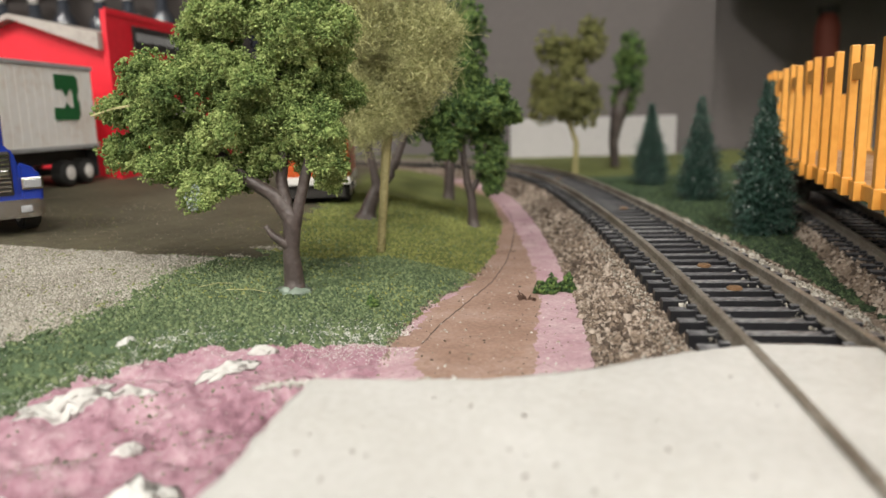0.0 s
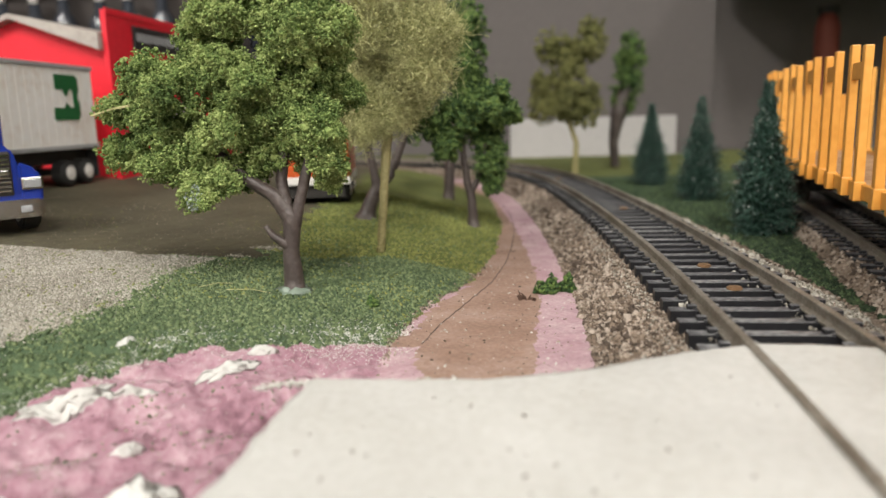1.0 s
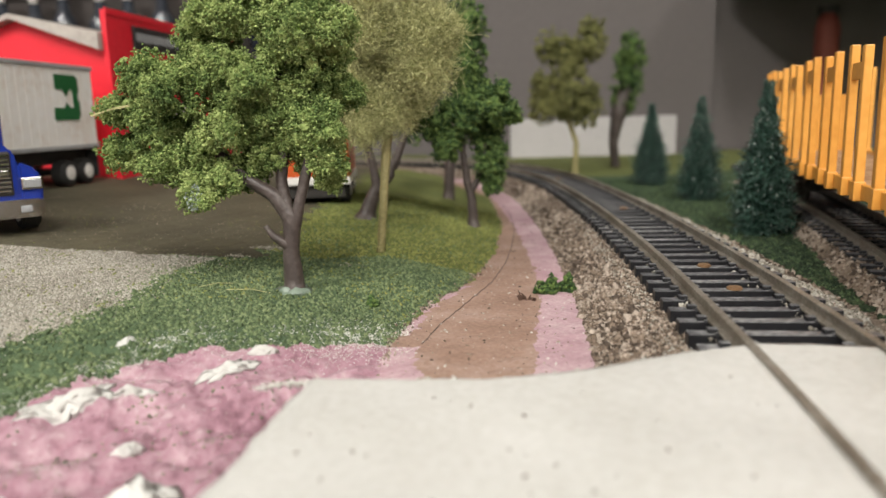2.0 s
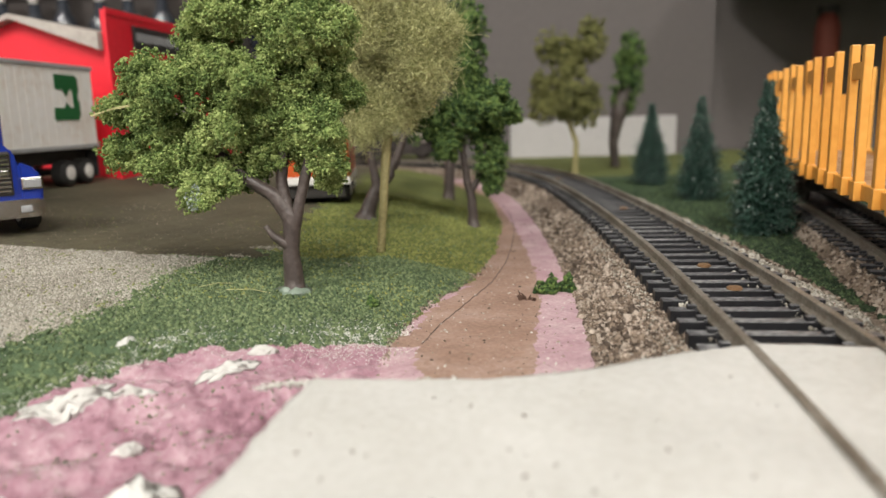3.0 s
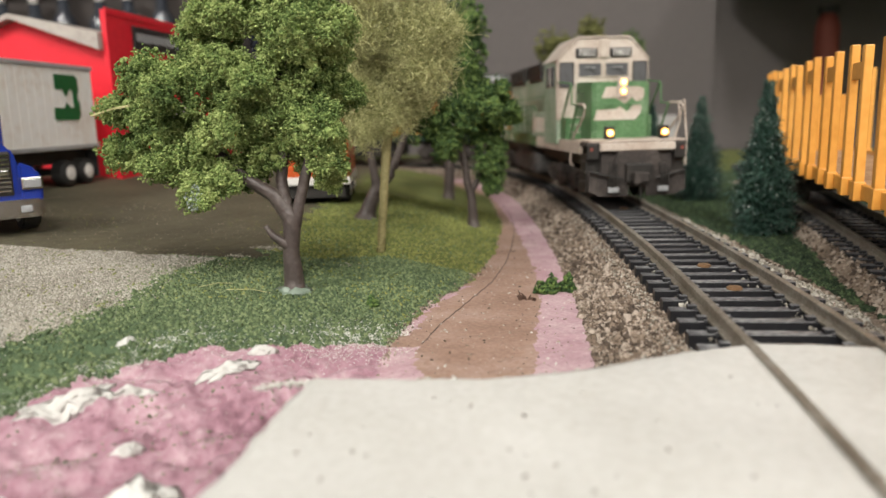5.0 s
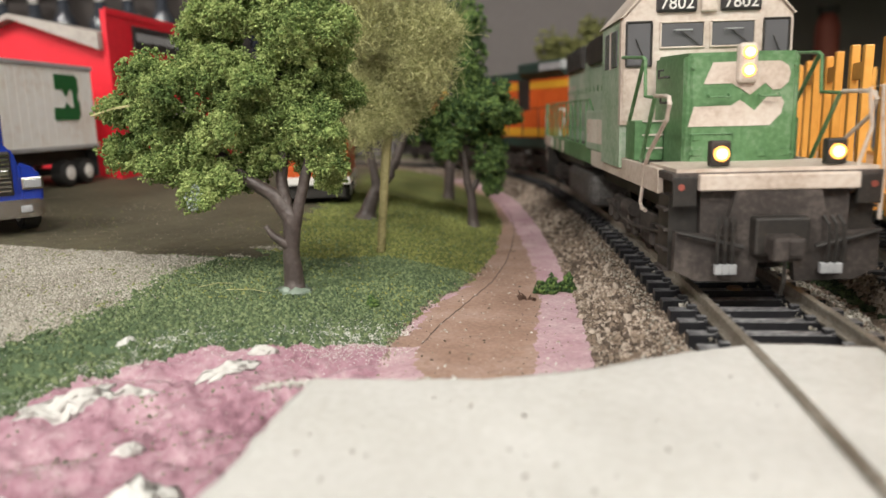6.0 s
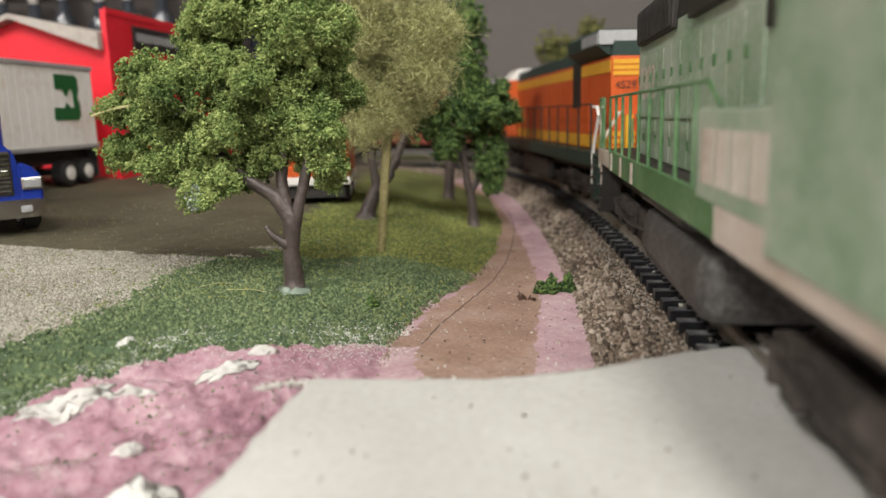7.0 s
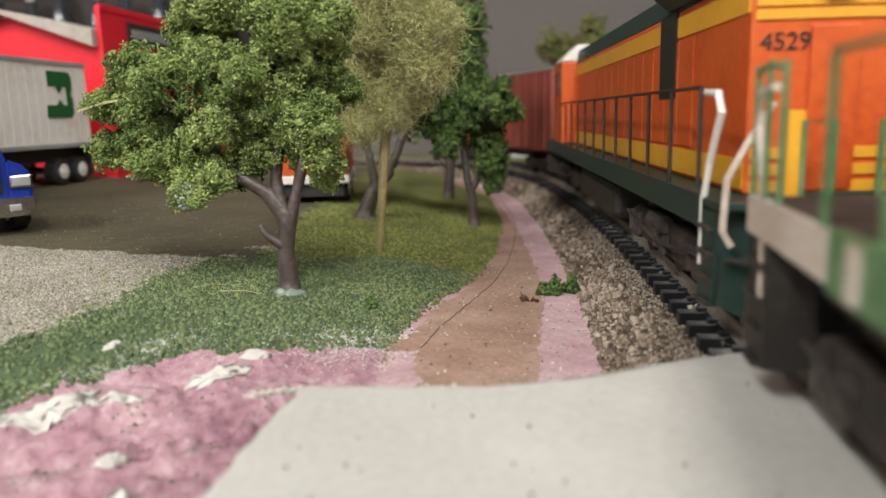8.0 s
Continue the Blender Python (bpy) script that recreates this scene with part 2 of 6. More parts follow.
def raw(name, verts, faces, material, parent=None, smooth=False):
    """A mesh from number arrays, in millimetres; faces all of one size."""
    me = bpy.data.meshes.new(name)
    k = faces.shape[1]
    me.vertices.add(len(verts))
    me.vertices.foreach_set("co", (verts * MM).astype(np.float32).ravel())
    me.loops.add(faces.size)
    me.loops.foreach_set("vertex_index", faces.astype(np.int32).ravel())
    me.polygons.add(len(faces))
    me.polygons.foreach_set("loop_start", np.arange(0, faces.size, k, dtype=np.int32))
    me.polygons.foreach_set("loop_total", np.full(len(faces), k, dtype=np.int32))
    if smooth:
        me.polygons.foreach_set("use_smooth", np.ones(len(faces), dtype=bool))
    for x in material if isinstance(material, (list, tuple)) else [material]:
        me.materials.append(x)
    me.update(calc_edges=True)
    ob = new(name, me)
    if parent:
        ob.parent = parent
    return ob


OCT_V = np.array([(1, 0, 0), (-1, 0, 0), (0, 1, 0), (0, -1, 0), (0, 0, 1), (0, 0, -1)], float)
OCT_F = np.array([(0, 2, 4), (2, 1, 4), (1, 3, 4), (3, 0, 4), (2, 0, 5), (1, 2, 5), (3, 1, 5), (0, 3, 5)])


def turns(n, rng):
    q = rng.normal(size=(n, 4))
    q /= np.linalg.norm(q, axis=1)[:, None]
    w, x, y, z = q.T
    return np.stack([np.stack([1 - 2 * (y * y + z * z), 2 * (x * y - z * w), 2 * (x * z + y * w)], 1),
                     np.stack([2 * (x * y + z * w), 1 - 2 * (x * x + z * z), 2 * (y * z - x * w)], 1),
                     np.stack([2 * (x * z - y * w), 2 * (y * z + x * w), 1 - 2 * (x * x + y * y)], 1)], 1)


def crumbs(name, pts, size, material, rng, parent=None, flat=0.6, spread=0.45, soft=False):
    """Small irregular grains, one at each point."""
    n = len(pts)
    sc = size * (1 + spread * rng.normal(size=(n, 1, 1))).clip(0.35, 2.2)
    v = OCT_V[None] * rng.uniform(0.55, 1.25, (n, 6, 1)) * np.array([1, 0.8, flat])
    v = np.einsum("nij,nkj->nki", turns(n, rng), v) * sc + pts[:, None, :]
    f = OCT_F[None] + 6 * np.arange(n)[:, None, None]
    return raw(name, v.reshape(-1, 3), f.reshape(-1, 3), material, parent, soft)


def strands(name, starts, ways, lengths, width, curl, material, rng, parent=None, steps=5):
    """Fine curled fibres, three-sided."""
    n = len(starts)
    p = starts.copy()
    d = ways / np.linalg.norm(ways, axis=1)[:, None]
    axis = rng.normal(size=(n, 3))
    rings = []
    for i in range(steps):
        s = np.cross(d, axis)
        s /= np.linalg.norm(s, axis=1)[:, None] + 1e-9
        t = np.cross(d, s)
        w = width * (1 - 0.6 * i / (steps - 1))
        rings.append(np.stack([p + w * (s * math.cos(a) + t * math.sin(a)) for a in (0, 2.09, 4.19)], 1))
        d = d + curl * s + 0.25 * curl * rng.normal(size=(n, 3))
        d /= np.linalg.norm(d, axis=1)[:, None]
        p = p + d * (lengths / steps)[:, None]
    v = np.stack(rings, 1).reshape(n, steps * 3, 3)
    f = []
    for i in range(steps - 1):
        for k in range(3):
            a, b = i * 3 + k, i * 3 + (k + 1) % 3
            f.append((a, b, b + 3, a + 3))
    f = np.array(f)[None] + (steps * 3) * np.arange(n)[:, None, None]
    return raw(name, v.reshape(-1, 3), f.reshape(-1, 4), material, parent)


def plain_text(name, text, size, material, parent, m, label=""):
    c = bpy.data.curves.new(name, "FONT")
    c.body, c.size, c.extrude, c.align_x, c.align_y = text, size * MM, 0.06 * MM, "CENTER", "CENTER"
    c.materials.append(material)
    ob = new(name, c)
    me = bpy.data.meshes.new_from_object(ob)
    bpy.data.objects.remove(ob)
    ob = new(name, me)
    ob.parent = parent
    ob.matrix_basis = m
    return tagged(ob, label)


# ---- the line of the track: bends gently, then tightly to the left further off ----
def lay_curve():
    pts = {}
    s, x, y, th = 60.0, 47.3, 60.0, 0.14
    while s < 1850:
        pts[round(s)] = (x, y, th)
        k = 0.00055 + 0.0018 * min(1, max(0, (s - 320) / 60)) + 0.0039 * min(1, max(0, (s - 455) / 40))
        if th < -1.55:
            k = 0
        x, y, th, s = x + math.sin(th), y + math.cos(th), th - k, s + 1
    s, x, y, th = 60.0, 47.3, 60.0, 0.14
    while s > -700:
        pts[round(s)] = (x, y, th)
        x, y, th, s = x - math.sin(th), y - math.cos(th), th + 0.00055, s - 1
    return pts


LINE = lay_curve()


def on_line(s, off=0.0):
    """The place s mm along the track and off mm to its right, and its heading."""
    a = LINE[int(math.floor(s))]
    b = LINE[int(math.floor(s)) + 1]
    f = s - math.floor(s)
    x, y, th = (a[i] + (b[i] - a[i]) * f for i in range(3))
    return x + off * math.cos(th), y - off * math.sin(th), th


LS = np.array([LINE[s] for s in range(-600, 1700)])
XC_Y, XC_X = LS[:1290, 1], LS[:1290, 0]      # the stretch on which y grows


def centre_x(y):
    return np.interp(y, XC_Y, XC_X)


def dist_line(x, y):
    """Distance to the track's middle."""
    out = np.full(np.shape(x), 1e9)
    for px_, py_, _ in LS[::8]:
        out = np.minimum(out, (x - px_) ** 2 + (y - py_) ** 2)
    return np.sqrt(out)


# the second track runs straight, off to the right
T2 = np.array([118.0, 175.0])
D2 = np.array([0.285, 0.9585])
T2_Z = -3.0


def smooth(a, b, v):
    t = np.clip((v - a) / (b - a), 0, 1)
    return t * t * (3 - 2 * t)


def wob(x, y, size, seed=0.0):
    """Cheap rolling noise of about that size, from -1 to 1."""
    x, y = x / size, y / size
    return (np.sin(1.7 * x + 2.3 * y + seed) + np.sin(2.9 * x - 1.3 * y + 1.7 * seed + 1) + np.sin(-1.1 * x + 3.7 * y + 2.9 * seed + 2)
            + 0.6 * np.sin(5.3 * x + 4.1 * y + seed * 0.7) + 0.6 * np.sin(-6.1 * x + 3.3 * y + 0.3 * seed)) / 4.2


PATH_L_Y = [60, 113, 131, 153, 180, 212, 272, 341, 365, 460]
PATH_L_X = [-16, -12, -10, -5, 7, 15, 22.5, 24, 24, 2]


def path_left(y):
    return np.interp(y, PATH_L_Y, PATH_L_X)


def path_right(y):
    return centre_x(y) - 28.5


def level(x, y):
    """Height of the ground at x, y in mm; the rails' tops are at 0."""
    x, y = np.asarray(x, float), np.asarray(y, float)
    d = path_left(y) - x
    z = -9 + 4.5 * smooth(0, 26, d) + 0.07 * np.maximum(0, d - 25) + 0.02 * np.maximum(0, y - 150) * smooth(10, 60, d)
    z = np.minimum(z, 12)
    z = z + 0.9 * smooth(0.5, 4, d) * (y > 100)
    near = smooth(132, 100, y) * smooth(-8, 6, d)
    z = z - near * (0.10 * np.maximum(0, 130 - y) + 3.0)
    z = z + near * (1.2 * wob(x, y, 10.0) + 2.0 * np.abs(np.sin((0.92 * y - 0.4 * x) / 3.4 + 1.6 * wob(x, y, 18.0, 3.0))) * (0.4 + 0.6 * np.abs(wob(x, y, 11, 2))) + 1.3 * np.abs(wob(x + 0.4 * y, y * 1.3, 3.4, 6.0)) + 1.5 * np.abs(np.sin((0.84 * y - 0.54 * x) / 1.5 + 2.2 * wob(x, y, 9.0, 8.0))) * (wob(x, y, 14, 9) > -0.1) - 1.7)
    r = dist_line(x, y)
    z = np.where((x > centre_x(y)) | (y > 420), np.minimum(z, -9 + 5 * smooth(60, 140, y - 420)), z)
    s2 = (x - T2[0]) * D2[1] - (y - T2[1]) * D2[0]
    bank2 = -6.5 - 4.5 * smooth(15, 21, np.abs(s2) + 1.5 * wob(x, y, 6, 3))
    z = np.where(s2 > -34, np.maximum(z - 0.0, bank2), z)
    rr = r + 1.2 * wob(x, y, 6, 2) + 0.9 * wob(x, y, 2.4, 7)
    lump = 2.6 * wob(x, y, 7.5, 2) + 1.7 * wob(x, y, 3.1, 7)
    bank = -4.9 - 0.8 * smooth(15.5, 20.5, rr) - 4.6 * smooth(20.2, 27.6, rr + lump) + 0.35 * lump * smooth(15, 18, r) - 3.2 * smooth(14.2, 13.0, r)
    z = np.where(r < 30, np.maximum(z, bank), z)
    return z + 0.22 * wob(x, y, 3.0, 5)


GRAVEL_Y = [100, 112, 121, 136, 150, 163, 173, 176, 179, 183]
GRAVEL_X = [-80, -76, -69, -63, -63, -62, -56, -57, -80, -125]


# region numbers: 0 foam, 1 path, 2 pink path edge, 3 dark turf, 4 yellow turf, 5 gravel, 6 brown lot, 7 ballast bed, 8 roadbed, 9 deep turf
def region(x, y):
    w = 1.6 * wob(x, y, 5, 1) + 0.7 * wob(x, y, 1.8, 4)
    d = path_left(y) - x
    reg = np.full(np.shape(x), 4)
    front = np.interp(x, [-120, -66, -61, -53, -46, -32, -20, -9, 10], [84, 97, 103, 110, 117, 119, 125, 130, 134])
    left = d > 0
    reg = np.where(left & (y + 8 * wob(x, y, 30, 3) < 186), 3, reg)
    ge = np.interp(y, GRAVEL_Y, GRAVEL_X)
    reg = np.where(left & (x + 1.5 * w < ge), 5, reg)
    lot = left & (y + 0.8 * w > 177 - 0.05 * (x + 60)) & (x + 4 * w < np.interp(y, [170, 190, 230, 300, 400], [-52, -42, -46, -40, -38]))
    reg = np.where(lot, 6, reg)
    reg = np.where(left & (y + w < front), 0, reg)
    inpath = (d <= 0.8 * w) & (x < path_right(y) + 2)
    pr = path_right(y) - 0.8 * w
    pinkw = np.interp(y, [60, 132, 150, 185, 300, 400], [11, 10.5, 8.5, 7.8, 10, 10])
    reg = np.where(inpath, 1, reg)
    reg = np.where(inpath & (x > pr - pinkw + 0.25 * w), 2, reg)
    reg = np.where(inpath & (d > -2.2 - w) & (y > 135) & (y < 175), 2, reg)
    reg = np.where(inpath & (y < 128) & (x < -5 + w), 2, reg)
    reg = np.where((x > centre_x(y)), 9, reg)
    reg = np.where(dist_line(x, y) < 29.0, 7, reg)
    reg = np.where(dist_line(x, y) < 13.8, 8, reg)
    s2 = np.abs((x - T2[0]) * D2[1] - (y - T2[1]) * D2[0])
    reg = np.where((s2 < 19.5 + w) & (x > 60) & (y < 420), 7, reg)
    reg = np.where((y > 470) & ((reg == 3) | (reg == 9)), 4, reg)
    return reg


def build_ground():
    xs = np.concatenate([np.arange(-1160, -140, 14), np.arange(-140, -75, 1.3), np.arange(-75, -28, 0.75), np.arange(-28, 34, 0.45), np.arange(34, 45, 0.75), np.arange(45, 130, 1.3), np.arange(130, 560, 10)])
    ys = np.concatenate([np.arange(-420, 40, 14), np.arange(40, 85, 1.3), np.arange(85, 110, 0.75), np.arange(110, 200, 0.5), np.arange(200, 290, 1.3), np.arange(290, 690, 5), [690]])
    gx, gy = np.meshgrid(xs, ys)
    v = np.stack([gx, gy, level(gx, gy)], -1).reshape(-1, 3)
    nx, ny = len(xs), len(ys)
    i, j = np.meshgrid(np.arange(nx - 1), np.arange(ny - 1))
    a = (j * nx + i).ravel()
    f = np.stack([a, a + 1, a + nx + 1, a + nx], 1)
    ob = raw("ground", v, f, [M[k] for k in ("foam", "path", "pathpink", "turf", "turfy", "gravel", "lot", "stone", "bed", "turfdeep")], smooth=True)
    c = v[f].mean(1)
    ob.data.polygons.foreach_set("material_index", region(c[:, 0], c[:, 1]).astype(np.int32))
    return tagged(ob, "sculpted pink foam layout ground with turf, gravel and a painted dirt path", "ground", kind="structure")


ground = build_ground()


# ---- the room round the layout ----
def slab(name, dims, material, label, category, bev=0.0):
    return tagged(link(name, B(*dims, bev=bev), material), label, category, kind="structure")


slab("backdrop", (-1160, 256, 690, 700, -40, 150), M["wall"], "plain grey painted backdrop wall behind the layout", "wall")
slab("pale_skirting", (66, 221, 684, 689.9, -12, 27), M["pale"], "pale board along the foot of the backdrop", "trim")
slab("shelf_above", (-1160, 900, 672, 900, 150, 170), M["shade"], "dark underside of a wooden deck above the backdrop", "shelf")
slab("backdrop_panel", (256.5, 559.5, 696, 706, -40, 150), M["wall"], "grey painted backdrop panel under the deck above", "wall")
# deck brought forward mostly out of view, added to darken the right panel
slab("upper_deck", (256, 900, 535, 671.5, 131, 170), M["shade"], "added dark deck, mostly out of view, that shades the backdrop panel", "shelf")
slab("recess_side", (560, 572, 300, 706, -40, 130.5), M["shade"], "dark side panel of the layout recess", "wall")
slab("table_rim", (-1172, -1160.5, -420, 700, -60, 4), M["shade"], "dark wooden rim of the layout table", "trim")
slab("table_board", (-1160, 900, -420, 900, -60, -41), M["shade"], "plywood board beneath the layout", "table")
for lx, ly in ((-1120, -380), (860, -380), (-1120, 860), (860, 860)):
    leg = link("table_leg", B(-35, 35, -35, 35, -1000, -60.2, bev=4), M["shade"], m=at_mm(lx, ly, 0))
    tagged(leg, "square dark wooden leg beneath the layout board", "table leg", "table legs")
slab("wall_north", (-2000, 2000, 2000, 2100, -1000, 1500), M["room"], "plain painted room wall", "wall")
slab("wall_south", (-2000, 2000, -2100, -2000, -1000, 1500), M["room"], "plain painted room wall", "wall")
slab("wall_east", (2000, 2100, -2100, 2100, -1000, 1500), M["room"], "plain painted room wall", "wall")
slab("wall_west", (-2100, -2000, -2100, 2100, -1000, 1500), M["room"], "plain painted room wall", "wall")
slab("ceiling", (-2100, 2100, -2100, 2100, 1500, 1560), M["room"], "plain white room ceiling", "ceiling")
slab("floor", (-2100, 2100, -2100, 2100, -1060, -1000), M["floor"], "grey concrete room floor", "floor")
# fixtures made up to go with the unseen lamps
for lx, ly, watts in LAMPS:
    fix = empty("ceiling_light", pose(lx, ly, 1.5), "assumed long white ceiling lamp with a glowing diffuser", "lamp", "ceiling lamps")
    part("housing", B(-170, 170, -570, 570, -50, 0, bev=8), M["white"], fix)
    part("diffuser", B(-150, 150, -550, 550, -66, -50.2), M["tubeglow"], fix, "glowing diffuser")


# ---- tracks ----
RAIL = [(-1.25, -2.5), (1.25, -2.5), (1.25, -2.15), (0.35, -1.8), (0.35, -0.75), (0.62, -0.6), (0.62, -0.08), (0.5, 0), (-0.5, 0), (-0.62, -0.08), (-0.62, -0.6), (-0.35, -0.75), (-0.35, -1.8), (-1.25, -2.15)]


def rail_mesh(name, places, parent):
    """A rail swept along places (x, y, z, heading)."""
    bm = bmesh.new()
    last = None
    for x, y, z, th in places:
        ring = [bm.verts.new((x + u * math.cos(th), y - u * math.sin(th), z + w)) for u, w in RAIL]
        if last:
            for k in range(len(RAIL)):
                bm.faces.new((last[k], last[(k + 1) % len(RAIL)], ring[(k + 1) % len(RAIL)], ring[k]))
        last = ring
    bmesh.ops.recalc_face_normals(bm, faces=bm.faces)
    return part(name, bm, M["rail"], parent, "dull weathered nickel rail")


def tie_mesh():
    bm = bmesh.new()
    box(bm, -14.8, 14.8, -1.3, 1.3, -5.6, -2.5, bev=0.18)
    for side in (-1, 1):
        for off in (-2.05, 2.05):
            c = side * 8.85 + off
            box(bm, c - 0.8, c + 0.8, -0.75, 0.75, -2.52, -1.75, bev=0.12)
        box(bm, side * 8.85 - 1.9, side * 8.85 + 1.9, -1.25, 1.25, -2.52, -2.3)
    me = bpy.data.meshes.new("tie")
    bmesh.ops.scale(bm, vec=(MM, MM, MM), verts=bm.verts)
    bm.to_mesh(me)
    bm.free()
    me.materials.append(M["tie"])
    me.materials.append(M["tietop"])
    # upward faces get the paler colour: dust plus light from above, painted in
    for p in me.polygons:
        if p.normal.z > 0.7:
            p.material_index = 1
    return me


TIE = tie_mesh()
TIE_STEP = 7.25
track = empty("railway_track", pose(0, 0, 0), "curved model railway track with black plastic ties and weathered rails", "track", "tracks")
for side in (-8.85, 8.85):
    rail_mesh("rail", [(*on_line(s, side)[:2], 0.0, on_line(s)[2]) for s in range(-480, 1690, 6)], track)
rng = np.random.default_rng(4)
for i in range(-58, 205):
    s = 103.5 + TIE_STEP * i
    if -2 < s < 97:
        continue
    x, y, th = on_line(s)
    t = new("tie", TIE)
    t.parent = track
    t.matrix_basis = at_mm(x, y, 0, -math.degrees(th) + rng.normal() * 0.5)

track2 = empty("railway_track", pose(0, 0, 0), "straight model railway siding with black plastic ties", "track", "tracks")
th2 = math.atan2(D2[0], D2[1])
for side in (-8.85, 8.85):
    rail_mesh("rail", [(*(T2 + D2 * s + np.array([D2[1], -D2[0]]) * side), T2_Z, th2) for s in (-150, 0, 150, 330)], track2)
for i in range(-20, 46):
    p = T2 + D2 * (TIE_STEP * i)
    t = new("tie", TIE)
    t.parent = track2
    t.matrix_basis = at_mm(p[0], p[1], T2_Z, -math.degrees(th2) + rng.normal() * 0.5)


# ---- the white plaster crossing, cast round the rails ----
def far_edge(x):
    return np.interp(x, [-26, -21, -7, 4, 16, 24, 33, 43, 61, 80], [93.0, 94.3, 93.4, 91.8, 92.6, 94.8, 98.0, 100.5, 96.5, 96]) + 0.35 * wob(x, 0 * x, 2.3, 2)


def slab_left(y):
    return -24.1 + 0.174 * (y - 58)


def build_slab(name, left, right, cols, label, tall):
    """A thin cast sheet between two edge functions of y; its far edge is uneven."""
    us = np.linspace(0, 1, cols)
    vs = np.concatenate([np.linspace(-60, 40, 8), np.linspace(44, 100, 60)])
    top = np.zeros((len(vs), cols, 3))
    for a, y in enumerate(vs):
        f = (y + 60) / 160
        for b, u in enumerate(us):
            x = left(y) + (right(y) - left(y)) * u
            yy = -60 + f * (far_edge(x) + 60)
            xx = left(yy) + (right(yy) - left(yy)) * u
            top[a, b] = (xx, yy, tall(xx, yy))
    n = len(vs) * cols
    low = top.copy()
    low[..., 2] -= 1.6
    e = np.concatenate([top.reshape(-1, 3), low.reshape(-1, 3)])
    idx = np.arange(n).reshape(len(vs), cols)
    q = np.stack([idx[:-1, :-1], idx[:-1, 1:], idx[1:, 1:], idx[1:, :-1]], -1).reshape(-1, 4)
    rim = np.concatenate([idx[0], idx[1:, -1], idx[-1, -2::-1], idx[-2:0:-1, 0]])
    nxt = np.roll(rim, -1)
    side = np.stack([rim, rim + n, nxt + n, nxt], 1)
    ob = raw(name, e, np.concatenate([q, q[:, ::-1] + n, side]), M["plaster"], smooth=False)
    return tagged(ob, label, "road", kind="structure")


def slab_top(x, y):
    drop = 0.9 * smooth(34, -10, x) + 0.3 * smooth(-16, -26, x)
    return -0.35 - drop + 0.16 * wob(x, y, 14, 1) - 0.9 * smooth(2.5, 0, far_edge(x) - y) + 0.05 * wob(x, y, 3, 6)


def rail_x(y, off):
    return centre_x(y) + off / math.cos(0.11)


build_slab("crossing_slab_outer", lambda y: slab_left(y) + 0.5 * wob(y, 0 * y, 5, 3), lambda y: rail_x(y, -9.6), 64, "uneven white plaster crossing sheet beside the rail", slab_top)
build_slab("crossing_slab_inner", lambda y: rail_x(y, -8.0), lambda y: rail_x(y, 8.0), 30, "white plaster infill between the rails", lambda x, y: -0.45 + 0.12 * wob(x, y, 9, 2))


# ---- trees ----
def ball_points(n, rng):
    p = rng.normal(size=(n, 3))
    return p / np.linalg.norm(p, axis=1)[:, None]


def lump_core(bm, c, r, seed):
    res = bmesh.ops.create_icosphere(bm, subdivisions=3, radius=r)
    for v in res["verts"]:
        d = v.co.normalized()
        k = 1 + 0.22 * noise.noise(d * 2.2 + Vector((seed, 0, 0))) + 0.10 * noise.noise(d * 5 + Vector((0, seed, 0)))
        v.co = Vector(c) + v.co * k


def foam_crown(name, blobs, leaf, parent, seed, subs=60, grains=22, grain=0.5, clump=1.55, core=0.60, scale=1.0, lobed=False):
    """Foam foliage: lumps, each set with small clumps of crumbs."""
    rng = np.random.default_rng(seed)
    bm = bmesh.new()
    pts = []
    lobes = []
    for x, y, z, r in blobs:
        r *= scale
        if lobed:
            lobes.append((x, y, z, r * 0.62))
            for d in ball_points(13, rng):
                k = r * rng.uniform(0.62, 0.86)
                lobes.append((x + d[0] * k, y + d[1] * k, z + d[2] * k, r * rng.uniform(0.24, 0.42)))
        else:
            lobes.append((x, y, z, r))
    for i, (x, y, z, r) in enumerate(lobes):
        lump_core(bm, (x, y, z), r * core, seed + i * 1.7)
        k = int(subs * (r / 7) ** 2) + 6
        d = ball_points(k, rng)
        c = np.array([x, y, z]) + d * r * (1.10 - 0.35 * rng.uniform(0, 1, (k, 1)) ** 2)
        cr = clump * rng.uniform(0.6, 1.45, (k, 1, 1))
        g = ball_points(k * grains, rng).reshape(k, grains, 3) * cr * rng.uniform(0.55, 1.15, (k, grains, 1))
        pts.append((c[:, None, :] + g).reshape(-1, 3))
    part("crown_core", bm, leaf, parent)
    return crumbs(name, np.concatenate(pts), grain, leaf, rng, parent, soft=True)


def limbs(name, runs, material, parent, n=12):
    """Trunk and branches: each run is a list of (x, y, z, radius)."""
    bm = bmesh.new()
    for j, run in enumerate(runs):
        pts, rs = [], []
        for (a, b) in zip(run, run[1:]):
            for k in range(6):
                f = k / 6
                pts.append([a[i] + (b[i] - a[i]) * f for i in range(3)])
                rs.append(a[3] + (b[3] - a[3]) * f)
        pts.append(run[-1][:3])
        rs.append(run[-1][3])
        pts = [(p[0] + 0.25 * noise.noise(Vector((j, p[2] * 0.2, 1))), p[1] + 0.25 * noise.noise(Vector((p[2] * 0.2, j, 3))), p[2]) for p in pts]
        bar(bm, pts, rs, n)
    for v in bm.verts:
        v.co += Vector((1, 0.4, 0)) * 0.12 * noise.noise(v.co * 1.5)
    return part(name, bm, material, parent, smooth=True)


